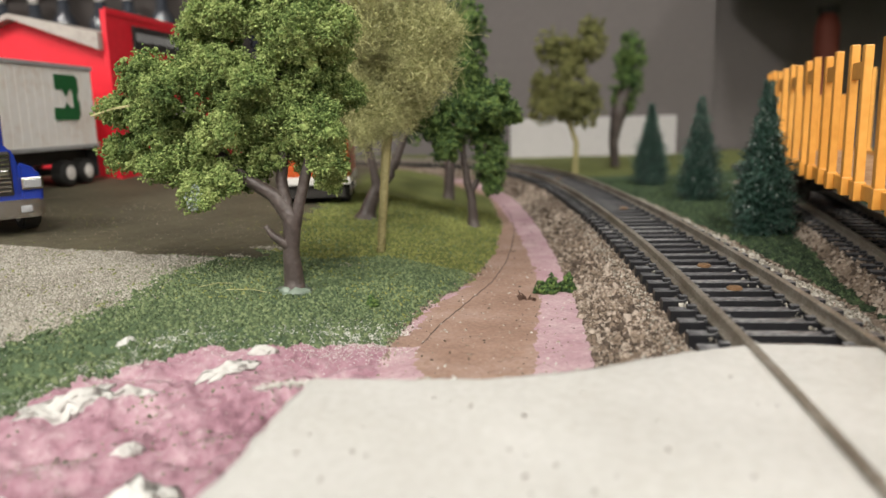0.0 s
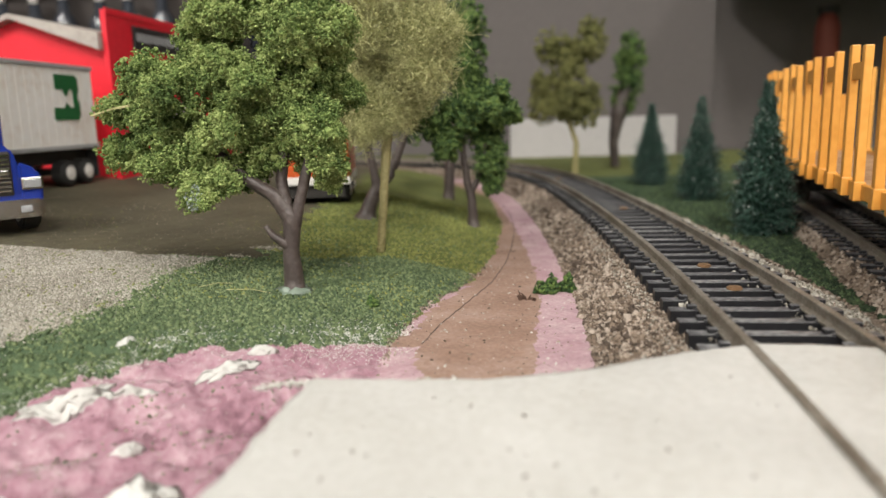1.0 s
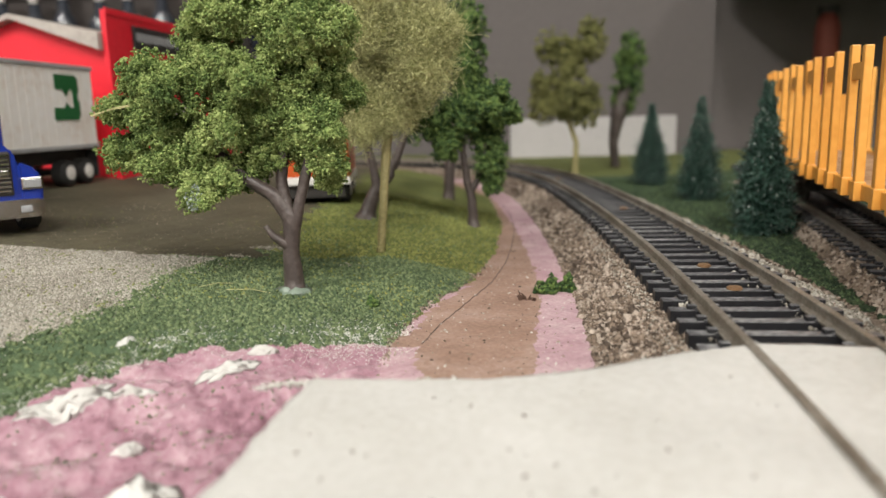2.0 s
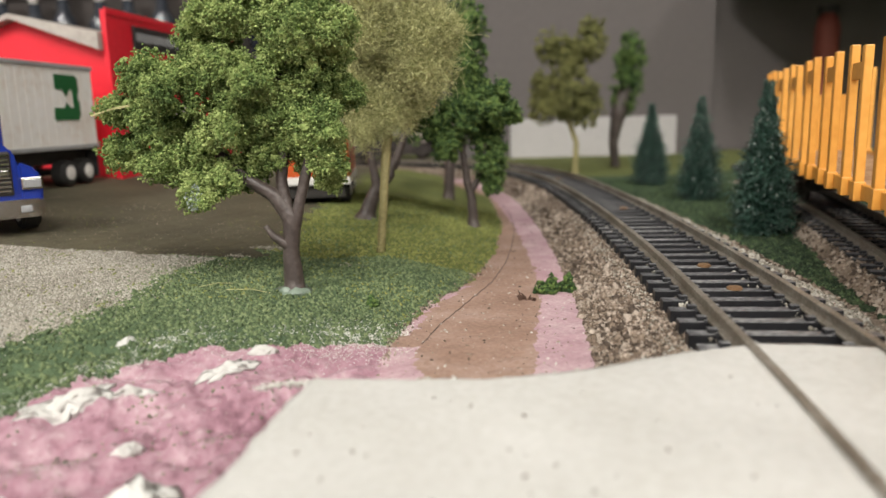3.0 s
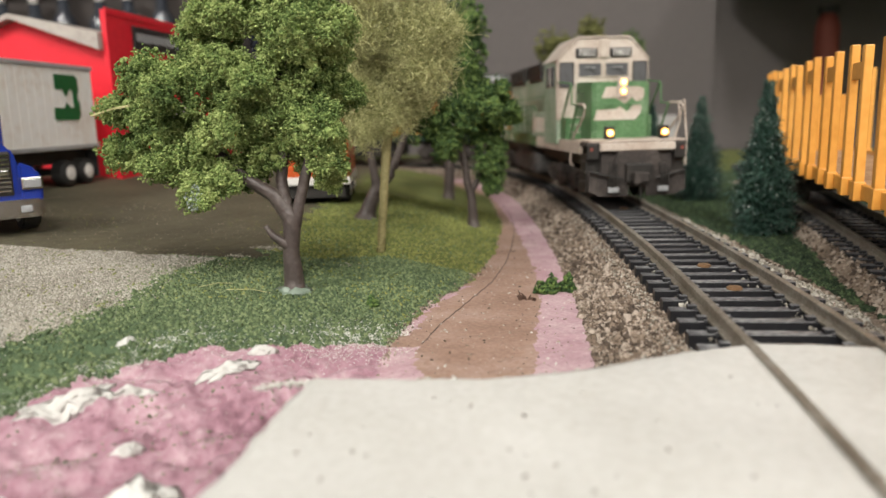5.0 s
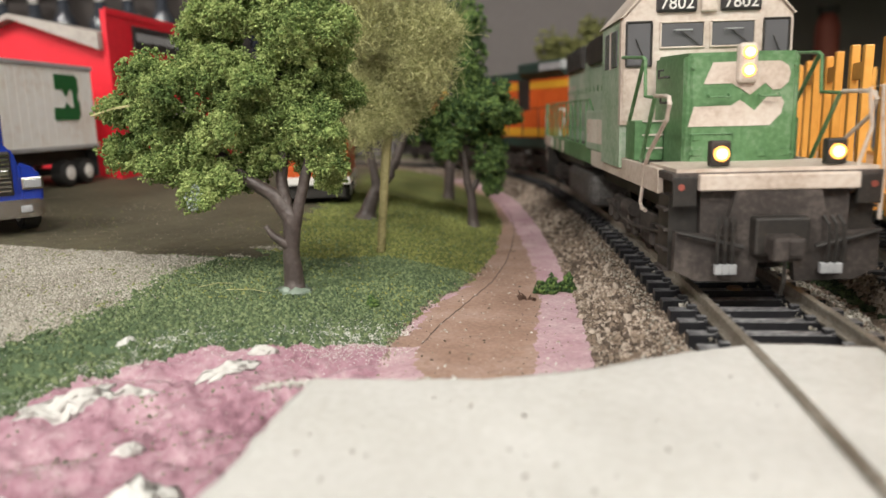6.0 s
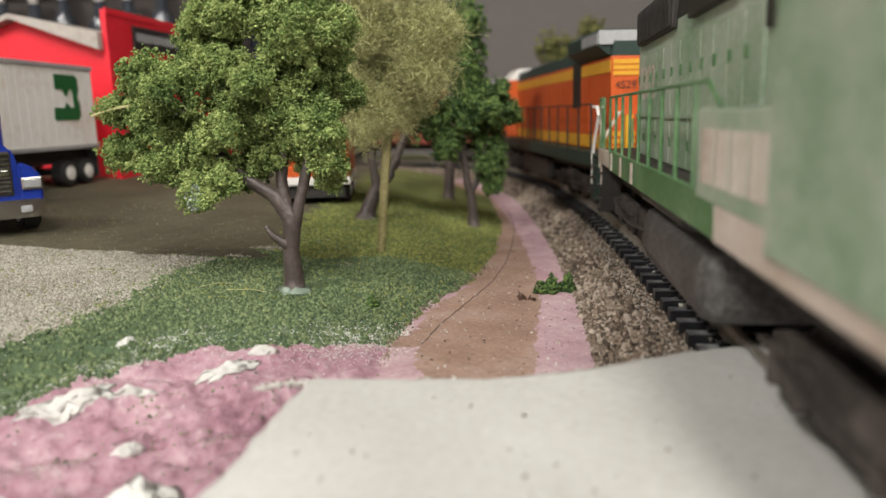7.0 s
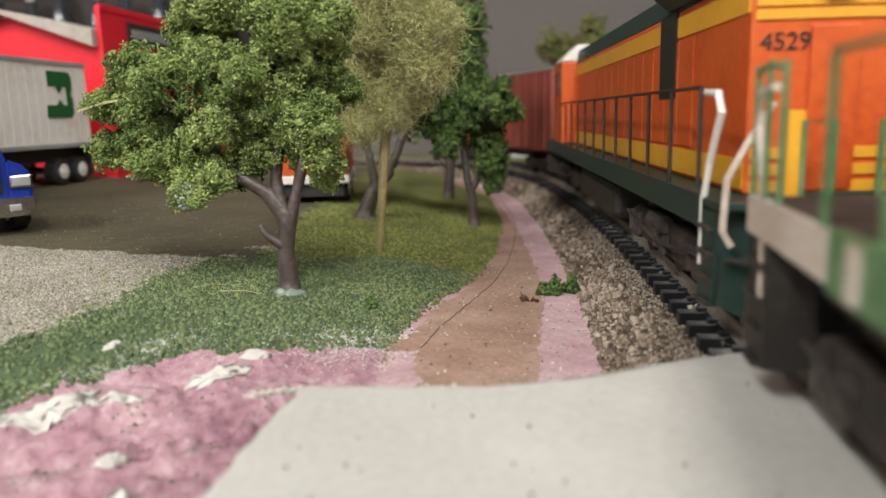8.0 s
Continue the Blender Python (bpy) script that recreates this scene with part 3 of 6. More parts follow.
def root_glue(parent, r, material):
    bm = bmesh.new()
    res = bmesh.ops.create_icosphere(bm, subdivisions=3, radius=r)
    for v in res["verts"]:
        v.co = Vector((v.co.x, v.co.y, v.co.z * 0.42)) * (1 + 0.45 * noise.noise(v.co * 0.8))
    return part("glue_collar", bm, material, parent, "dried white glue", smooth=True)


def standing(x, y):
    return float(level(x, y))


def foam_tree(x, y, blobs, runs, leaf, bark, label, seed, glue=0, group="broadleaf trees", name="broadleaf_tree", **k):
    t = empty(name, at_mm(x, y, standing(x, y) - 0.2), label, "tree", group)
    limbs("trunk", runs, bark, t)
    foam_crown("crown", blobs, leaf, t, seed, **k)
    if glue:
        root_glue(t, glue, M["glue"])
    return t


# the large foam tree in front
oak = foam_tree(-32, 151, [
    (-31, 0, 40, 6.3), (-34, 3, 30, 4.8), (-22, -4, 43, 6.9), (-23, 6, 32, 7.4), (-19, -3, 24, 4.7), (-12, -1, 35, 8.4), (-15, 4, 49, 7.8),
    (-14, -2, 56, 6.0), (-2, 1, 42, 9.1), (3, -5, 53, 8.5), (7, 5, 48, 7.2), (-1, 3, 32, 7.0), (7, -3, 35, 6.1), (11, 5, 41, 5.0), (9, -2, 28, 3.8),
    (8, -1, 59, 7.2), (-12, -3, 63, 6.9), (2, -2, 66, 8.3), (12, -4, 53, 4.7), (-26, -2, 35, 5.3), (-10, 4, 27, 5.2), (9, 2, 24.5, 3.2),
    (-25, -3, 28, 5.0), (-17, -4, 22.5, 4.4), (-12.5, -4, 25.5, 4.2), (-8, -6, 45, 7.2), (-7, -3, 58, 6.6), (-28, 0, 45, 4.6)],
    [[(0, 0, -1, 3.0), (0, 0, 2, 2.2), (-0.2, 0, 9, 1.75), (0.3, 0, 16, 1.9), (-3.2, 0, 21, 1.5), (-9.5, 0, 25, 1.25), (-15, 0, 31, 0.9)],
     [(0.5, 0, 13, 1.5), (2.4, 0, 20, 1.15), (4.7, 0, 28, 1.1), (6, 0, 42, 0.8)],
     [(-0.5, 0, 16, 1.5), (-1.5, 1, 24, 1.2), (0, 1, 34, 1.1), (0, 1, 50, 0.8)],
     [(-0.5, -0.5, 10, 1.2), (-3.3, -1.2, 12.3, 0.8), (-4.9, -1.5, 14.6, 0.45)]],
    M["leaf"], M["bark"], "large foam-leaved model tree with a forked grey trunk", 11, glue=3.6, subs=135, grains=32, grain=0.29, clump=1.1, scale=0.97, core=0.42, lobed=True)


def glued_leaves(tree, x, y, z, r):
    rng = np.random.default_rng(17)
    pts = np.array([x, y, z]) + ball_points(420, rng) * r * rng.uniform(0.3, 1.0, (420, 1)) * np.array([0.8, 0.6, 1.2])
    tagged(crumbs("glued_leaves", pts, 0.30, M["snow"], rng, tree, soft=True), "leaves whitened by dried glue")


glued_leaves(oak, -17.5, -6.5, 21.5, 2.3)


def fibre_tree(x, y, blobs, runs, label, seed):
    """A crown of fine curled fibres round a twisted trunk."""
    t = empty("fibre_tree", at_mm(x, y, standing(x, y) - 0.2), label, "tree", "broadleaf trees")
    limbs("trunk", runs, M["barkolive"], t)
    bm = bmesh.new()
    for a in range(2):
        w = [(0.7 * math.cos(u * 0.9 + a * 3.14) + 0.097 * u * 1.6, 0.7 * math.sin(u * 0.9 + a * 3.14), u * 1.6) for u in range(18)]
        bar(bm, w, 0.6, 6)
    part("twisted_strand", bm, M["barkolive"], t, smooth=True)
    rng = np.random.default_rng(seed)
    st, wy, pts = [], [], []
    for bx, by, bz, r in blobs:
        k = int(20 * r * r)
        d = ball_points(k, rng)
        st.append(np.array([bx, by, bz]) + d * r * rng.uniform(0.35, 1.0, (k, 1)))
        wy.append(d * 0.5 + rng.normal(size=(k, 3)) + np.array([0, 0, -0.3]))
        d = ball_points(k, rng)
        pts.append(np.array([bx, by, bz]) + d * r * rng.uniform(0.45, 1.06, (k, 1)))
    st, wy = np.concatenate(st), np.concatenate(wy)
    strands("fibre", st, wy, rng.uniform(3, 9, len(st)), 0.075, 0.45, M["leafolive"], rng, t, steps=6)
    crumbs("crown", np.concatenate(pts), 0.26, M["leafolive"], rng, t, soft=True)
    bm = bmesh.new()
    for i, (bx, by, bz, r) in enumerate(blobs):
        lump_core(bm, (bx, by, bz), r * 0.5, seed + i)
    part("crown_core", bm, M["leafolive"], t)
    return t


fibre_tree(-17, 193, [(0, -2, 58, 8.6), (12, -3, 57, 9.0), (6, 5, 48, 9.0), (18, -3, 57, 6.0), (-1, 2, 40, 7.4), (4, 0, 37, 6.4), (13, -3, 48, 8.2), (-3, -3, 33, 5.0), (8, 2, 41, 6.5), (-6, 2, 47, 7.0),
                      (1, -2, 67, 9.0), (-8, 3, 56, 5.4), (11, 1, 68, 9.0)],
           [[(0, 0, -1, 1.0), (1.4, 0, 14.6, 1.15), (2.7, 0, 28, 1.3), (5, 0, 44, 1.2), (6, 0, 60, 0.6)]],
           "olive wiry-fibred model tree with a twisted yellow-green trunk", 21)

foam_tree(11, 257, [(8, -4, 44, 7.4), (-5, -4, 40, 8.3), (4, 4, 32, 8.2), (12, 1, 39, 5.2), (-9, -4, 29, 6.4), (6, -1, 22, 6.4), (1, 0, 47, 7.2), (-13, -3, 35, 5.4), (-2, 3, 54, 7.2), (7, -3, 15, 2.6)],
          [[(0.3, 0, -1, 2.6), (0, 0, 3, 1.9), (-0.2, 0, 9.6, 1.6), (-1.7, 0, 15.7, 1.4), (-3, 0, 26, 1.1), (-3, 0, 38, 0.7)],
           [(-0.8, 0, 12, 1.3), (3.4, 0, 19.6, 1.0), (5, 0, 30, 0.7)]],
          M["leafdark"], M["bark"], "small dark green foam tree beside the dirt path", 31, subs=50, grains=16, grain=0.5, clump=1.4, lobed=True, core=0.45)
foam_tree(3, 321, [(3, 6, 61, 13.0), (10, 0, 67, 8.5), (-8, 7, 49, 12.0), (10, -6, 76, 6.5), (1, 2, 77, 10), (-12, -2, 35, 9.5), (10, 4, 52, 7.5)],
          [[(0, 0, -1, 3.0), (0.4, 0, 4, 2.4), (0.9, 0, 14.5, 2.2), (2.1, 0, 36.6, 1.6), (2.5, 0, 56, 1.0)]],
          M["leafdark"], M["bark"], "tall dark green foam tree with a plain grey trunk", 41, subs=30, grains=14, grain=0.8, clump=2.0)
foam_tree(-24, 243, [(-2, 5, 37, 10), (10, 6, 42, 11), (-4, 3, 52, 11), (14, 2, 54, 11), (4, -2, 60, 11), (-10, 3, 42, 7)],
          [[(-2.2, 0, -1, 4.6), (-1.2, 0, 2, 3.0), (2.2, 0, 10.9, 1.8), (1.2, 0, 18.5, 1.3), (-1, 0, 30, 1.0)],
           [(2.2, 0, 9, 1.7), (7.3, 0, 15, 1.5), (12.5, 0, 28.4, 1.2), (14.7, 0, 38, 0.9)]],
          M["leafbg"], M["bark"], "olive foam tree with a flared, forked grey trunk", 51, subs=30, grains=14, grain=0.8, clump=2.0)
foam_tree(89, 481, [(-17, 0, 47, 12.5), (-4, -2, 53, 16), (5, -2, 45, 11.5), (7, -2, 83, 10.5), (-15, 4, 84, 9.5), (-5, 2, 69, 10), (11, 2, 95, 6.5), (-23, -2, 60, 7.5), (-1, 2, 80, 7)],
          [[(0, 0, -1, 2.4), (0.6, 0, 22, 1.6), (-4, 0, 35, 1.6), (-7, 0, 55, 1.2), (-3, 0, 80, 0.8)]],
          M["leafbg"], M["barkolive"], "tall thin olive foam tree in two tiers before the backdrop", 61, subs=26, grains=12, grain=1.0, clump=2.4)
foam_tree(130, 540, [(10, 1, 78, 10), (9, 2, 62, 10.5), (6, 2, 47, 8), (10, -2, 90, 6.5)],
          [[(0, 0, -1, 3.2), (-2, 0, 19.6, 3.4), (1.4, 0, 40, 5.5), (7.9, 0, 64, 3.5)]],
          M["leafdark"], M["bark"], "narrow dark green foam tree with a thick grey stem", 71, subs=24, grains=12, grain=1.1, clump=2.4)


def conifer(x, y, tall, r, seed, label, n=7000):
    """A bottle-brush fir: a wire stem with needles all round."""
    t = empty("fir_tree", at_mm(x, y, standing(x, y) - 0.3), label, "tree", "bottle-brush firs")
    bm = bmesh.new()
    bar(bm, [(0, 0, -1), (0, 0, tall * 0.5), (0, 0, tall - 1)], [1.0, 0.8, 0.3], 8)
    part("trunk", bm, M["bark"], t)
    rng = np.random.default_rng(seed)
    h = tall * (0.05 + 0.95 * rng.uniform(0, 1, n) ** 1.25)
    tier = 0.78 + 0.22 * np.cos(h * 2 * math.pi / 5.5 + 1.5 * np.sin(h)) + 0.13 * rng.normal(size=n)
    reach = (r * (1 - h / tall) ** 1.05 + 1.5) * tier * (0.55 + 0.45 * np.minimum(1, h / (0.16 * tall)))
    a = rng.uniform(0, 2 * math.pi, n)
    reach = reach * (0.86 + 0.16 * np.sin(3 * a + h * 0.7 + seed))
    out = np.stack([np.cos(a), np.sin(a), -0.18 + 0.25 * rng.normal(size=n)], 1)
    f = rng.uniform(0.35, 0.92, n)
    st = out * (reach * f)[:, None]
    st[:, 2] += h
    strands("needle_brush", st, out + 0.55 * rng.normal(size=(n, 3)), reach * 0.30 + 1.1, 0.17, 0.3, M["pine"], rng, t, steps=3)
    k = 700
    pick = rng.choice(n, k, replace=False)
    tip = out[pick] * (reach[pick] * 1.0)[:, None]
    tip[:, 2] += h[pick]
    crumbs("flocking", tip, 0.33, M["snow"], rng, t)
    bm = bmesh.new()
    lump = bmesh.ops.create_cone(bm, cap_ends=True, segments=16, radius1=r * 0.36, radius2=0.4, depth=tall * 0.8)
    bmesh.ops.translate(bm, vec=(0, 0, tall * 0.5), verts=lump["verts"])
    part("brush_core", bm, M["pine"], t)
    return t


conifer(106, 237, 50, 12.8, 81, "blue-green bottle-brush fir with pale flocked tips", 19000)
conifer(118.5, 332, 47, 13.5, 82, "slim blue-green bottle-brush fir", 12000)
conifer(117, 405, 45, 13.5, 83, "short dark green bottle-brush fir", 12000)
conifer(40, 575, 48, 12, 84, "dark green bottle-brush fir before the backdrop")


# ---- the red building ----
def building():
    x, y = -140.5, 316.0
    g = standing(-150, 310) - 2
    b = empty("red_building", at_mm(x, y, g, -7.5), "bright red shop building with grey roof and sign wall", "building")
    bm = bmesh.new()
    prism(bm, [(-78, 0), (0.5, 0), (0.5, 55), (-39, 69), (-78, 55)], "y", 0, 2.5)
    part("gable_wall", bm, M["red"], b)
    bm = B(0.6, 3.0, -2, 130, 0, 71.5, bev=0.3)
    box(bm, 2.6, 3.6, -2.4, 130, 69.6, 72.2, bev=0.2)
    part("sign_wall", bm, M["red"], b, "tall red sign wall")
    part("back_wall", B(-78, 0.4, 128, 130, 0, 55), M["red"], b)
    part("end_wall", B(-80, -78.1, 0, 130, 0, 55), M["red"], b)
    bm = bmesh.new()
    prism(bm, [(-39, 69.2), (0.4, 55.2), (0.4, 62), (-39, 71.2)], "y", -5, 130)
    prism(bm, [(-39, 69.2), (-39, 71.2), (-82, 56.5), (-82, 54)], "y", -5, 130)
    part("roof", bm, M["roof"], b, "grey sheet roof")
    s = part("sign_board", B(3.1, 4.2, 17, 75, 57.0, 67.0, bev=0.2), M["sign"], b, "black sign board with pale unreadable letters")
    rng = np.random.default_rng(5)
    yy = 19.0
    for i in range(16):
        w = rng.uniform(1.8, 3.2)
        part("letter_bar", B(4.25, 4.45, yy, yy + w, 60.4 + rng.uniform(-0.2, 0.2), 64.2), M["silver"], s)
        yy += w + 0.7
    bm = B(3.2, 4.0, 40, 66, 0, 34, bev=0.2)
    part("door", bm, M["roof"], b, "grey roller door")


building()


def wheel(parent, x, y, z, r, w, hub=True):
    bm = bmesh.new()
    rod(bm, (x - w / 2, y, z), (x + w / 2, y, z), r, n=24)
    bmesh.ops.bevel(bm, geom=[e for e in bm.edges if len(e.link_faces) == 2 and any(len(f.verts) > 6 for f in e.link_faces)], offset=r * 0.12, segments=2, affect="EDGES")
    t = part("wheel", bm, M["rubber"], parent, "black tyre", smooth=False)
    if hub:
        bm = bmesh.new()
        rod(bm, (x - w / 2 - 0.25, y, z), (x + w / 2 + 0.25, y, z), r * 0.56, n=18)
        rod(bm, (x - w / 2 - 0.7, y, z), (x + w / 2 + 0.7, y, z), r * 0.22, n=12)
        part("hub", bm, M["white"], t, "pale wheel hub")


def trailer():
    """The side towards the camera lies at local x = 0; the rear end at y = 0."""
    g = standing(-150, 270)
    t = empty("semi_trailer", at_mm(-140.5, 301, g + 0.4, -6.0), "dirty white ribbed semi trailer with a green emblem", "trailer")
    body = part("body", B(-29, 0, -160, 0, 14.4, 45.4, bev=0.6), M["trailer"], t)
    for i in range(33):
        y = -2.5 - i * 4.8
        part("rib", B(-0.05, 0.07, y - 0.3, y + 0.3, 15.8, 44.0), M["trailer"], body)
    part("top_rail", B(-29.3, 0.5, -160.3, 0.3, 44.2, 45.9, bev=0.3), M["silver"], t)
    part("bottom_rail", B(-29.3, 0.5, -160.3, 0.3, 13.8, 15.4, bev=0.3), M["silver"], t)
    bm = bmesh.new()
    outline = [(-25, 40), (-12, 40), (-10.4, 38.6), (-10.4, 34), (-11.6, 31.8), (-10.4, 29.6), (-10.4, 24.8), (-12, 23), (-27, 23), (-26.4, 27.6), (-20.4, 27.6),
               (-18.6, 29.8), (-16.2, 27.6), (-14.2, 27.6), (-14.4, 34.4), (-16.4, 34.4), (-18.6, 31.6), (-20.6, 34.4), (-24.8, 34.4)]
    prism(bm, [(u, v + 2.0) for u, v in outline], "x", 0.22, 0.34)
    part("emblem", bm, M["logogreen"], t, "plain green emblem")
    part("frame", B(-24, -5, -150, -2, 8.6, 14.3), M["black"], t)
    for y in (-8, -20):
        for x in (-3.2, -25.6):
            wheel(t, x, y, 5.0, 5.0, 5.4)
        part("axle", rod(bmesh.new(), (-26, y, 5.0), (-3, y, 5.0), 1.0), M["black"], t)
    part("mud_flap", B(-6.5, -0.6, -1.2, -0.7, 2.2, 13.7), M["rubber"], t)
    for x in (-22, -6):
        part("landing_leg", rod(bmesh.new(), (x, -120, 0), (x, -120, 14.3), 1.1), M["black"], t)


trailer()


def truck():
    """A long-nosed tractor; its bumper lies at local y = 0 and it faces -y."""
    x, y = -116, 184
    g = standing(x, y + 20)
    t = empty("tractor_truck", at_mm(x, y, g, 44.0), "glossy blue tractor truck with a chrome bumper and grille", "truck")
    bm = bmesh.new()
    prism(bm, [(-8.5, 7.5), (8.5, 7.5), (8.5, 19.5), (7.0, 22.6), (3.0, 24.2), (-3.0, 24.2), (-7.0, 22.6), (-8.5, 19.5)], "y", 1.5, 30)
    for v in bm.verts:
        if v.co.y > 20:
            v.co.z += 2.0 if v.co.z > 15 else 0
    bmesh.ops.bevel(bm, geom=bm.edges[:], offset=0.7, segments=2, affect="EDGES")
    part("hood", bm, M["blue"], t, "blue hood", smooth=False)
    for s in (-1, 1):
        bm = bmesh.new()
        prism(bm, [(s * 8.2, 7.0), (s * 13.6, 7.0), (s * 14.2, 13.0), (s * 13.0, 16.6), (s * 10.5, 18.2), (s * 8.2, 18.8)], "y", 1.2, 24)
        bmesh.ops.bevel(bm, geom=bm.edges[:], offset=0.8, segments=3, affect="EDGES")
        fender = part("fender", bm, M["blue"], t, "blue front fender")
        bm = B(s * 11.2 - 2.7, s * 11.2 + 2.7, 0.5, 2.4, 11.4, 14.8, bev=0.5)
        lamp = part("headlight", bm, M["chrome"], fender, "clear headlight in a chrome rim")
        part("lens", B(s * 11.2 - 2.1, s * 11.2 + 2.1, 0.2, 0.6, 12.0, 14.2, bev=0.2), M["silver"], fender)
        wheel(t, s * 11.4, 10, 5.3, 5.3, 4.6)
        for yy in (70, 83):
            wheel(t, s * 11.0, yy, 5.3, 5.3, 6.5)
        part("exhaust_pipe", rod(bmesh.new(), (s * 13, 47, 8), (s * 13, 47, 46), 1.0), M["chrome"], t)
        part("fuel_tank", rod(bmesh.new(), (s * 12, 38, 7), (s * 12, 58, 7), 3.6, n=16), M["chrome"], t)
    g = part("grille", B(-6.8, 6.8, 0.7, 2.0, 10.2, 21.6, bev=0.4), M["black"], t, "black grille with chrome slats")
    for i in range(9):
        z = 11.2 + i * 1.15
        part("slat", B(-6.2, 6.2, 0.35, 0.9, z, z + 0.5), M["chrome"], g)
    part("badge", B(3.0, 5.8, 0.1, 0.4, 15.4, 16.8, bev=0.1), M["chrome"], g)
    bm = bmesh.new()
    prism(bm, [(-14.2, 2.2), (-12.0, 0), (12.0, 0), (14.2, 2.2), (14.2, 4.0), (-14.2, 4.0)], "z", 4.2, 9.0)
    bmesh.ops.bevel(bm, geom=bm.edges[:], offset=0.4, segments=2, affect="EDGES")
    bum = part("bumper", bm, M["chrome"], t, "chrome bumper")
    for s in (-1, 1):
        part("fog_lamp", B(s * 9 - 1.4, s * 9 + 1.4, -0.3, 0.4, 5.6, 7.4, bev=0.3), M["silver"], bum)
    part("cab", B(-13, 13, 30, 60, 8, 36, bev=1.5), M["blue"], t, "blue cab")
    part("windscreen", B(-11, 11, 29.6, 30.1, 25, 34), M["glass"], t)
    part("chassis", B(-5, 5, 20, 92, 5, 8.5), M["black"], t)


truck()


def van():
    g = standing(-46, 265)
    t = empty("delivery_truck", at_mm(-46, 262, g, 4), "orange and white delivery truck parked behind the trees", "truck")
    part("body", B(-13, 13, 0, 44, 9.6, 29, bev=0.8), M["orange"], t)
    part("stripe", B(-13.3, 13.3, -0.3, 44.3, 7.2, 10.2, bev=0.4), M["white"], t, "white lower band")
    part("window", B(-10.5, 10.5, -0.45, 0.3, 20, 26.5, bev=0.2), M["glass"], t)
    part("chassis", B(-11, 11, 1.5, 43, 2.5, 7.1), M["black"], t)
    for s in (-1, 1):
        for y in (9, 34):
            wheel(t, s * 10.5, y, 4.6, 4.6, 4.0)


van()


# ---- the stake car on the siding ----
def stake_car():
    """Local x across, y along the siding away from the camera, z over the rail tops."""
    m = Matrix.Translation((T2[0] * MM, T2[1] * MM, T2_Z * MM)) @ pose(0, 0, 0, 0, 0, -math.degrees(th2))
    c = empty("stake_flat_car", m, "yellow-orange stake flat car standing on the siding", "railway car")
    y0, y1 = -150.0, 143.0
    part("side_sill", B(-17.6, -16.2, y0, y1, 14.0, 17.6, bev=0.2), M["stake"], c)
    part("side_sill", B(16.2, 17.6, y0, y1, 14.0, 17.6, bev=0.2), M["stake"], c)
    part("centre_sill", B(-4, 4, y0 + 4, y1 - 4, 8, 15.3), M["black"], c)
    for i in range(66):
        a = y0 + i * 4.43
        part("plank", B(-16.1, 16.1, a + 0.1, a + 4.2, 15.4, 16.8), M["deck"], c)
    for s in (-1, 1):
        k = 0
        y = y1 - 3
        while y > y0 + 4:
            top = 49.5 + 0.5 * math.sin(k * 2.1)
            x = s * 17.9
            bm = bmesh.new()
            box(bm, x - 1.0, x + 1.0, y - 1.35, y + 1.35, 14.0, top, bev=0.3)
            box(bm, x - 1.3, x + 1.3, y - 1.7, y + 1.7, 13.6, 18.2, bev=0.25)
            part("stake", bm, M["stake"], c)
            if k % 2:
                part("stake_tie", B(x - 0.6, x + 0.6, y + 1.4, y + 10.6, top - 7.5, top - 3.5, bev=0.2), M["stake"], c)
            k += 1
            y -= 12.0 if k % 2 else 16.0
    for ye in (y0, y1):
        part("bulkhead", B(-15.5, 15.5, ye - 1, ye + 1, 16, 40, bev=0.3), M["stake"], c)
    for yc in (y0 + 34, y1 - 34):
        b = part("bogie_frame", B(-10.5, 10.5, yc - 15, yc + 15, 4.5, 8.2, bev=0.6), M["black"], c)
        for s in (-1, 1):
            part("side_frame", B(s * 11 - 1.2, s * 11 + 1.2, yc - 14, yc + 14, 3.0, 7.6, bev=0.6), M["rust"], b)
            for yy in (yc - 10, yc + 10):
                bm = bmesh.new()
                rod(bm, (s * 8.0, yy, 5.3), (s * 9.6, yy, 5.3), 5.3, n=24)
                part("wheel", bm, M["rust"], b)


stake_car()


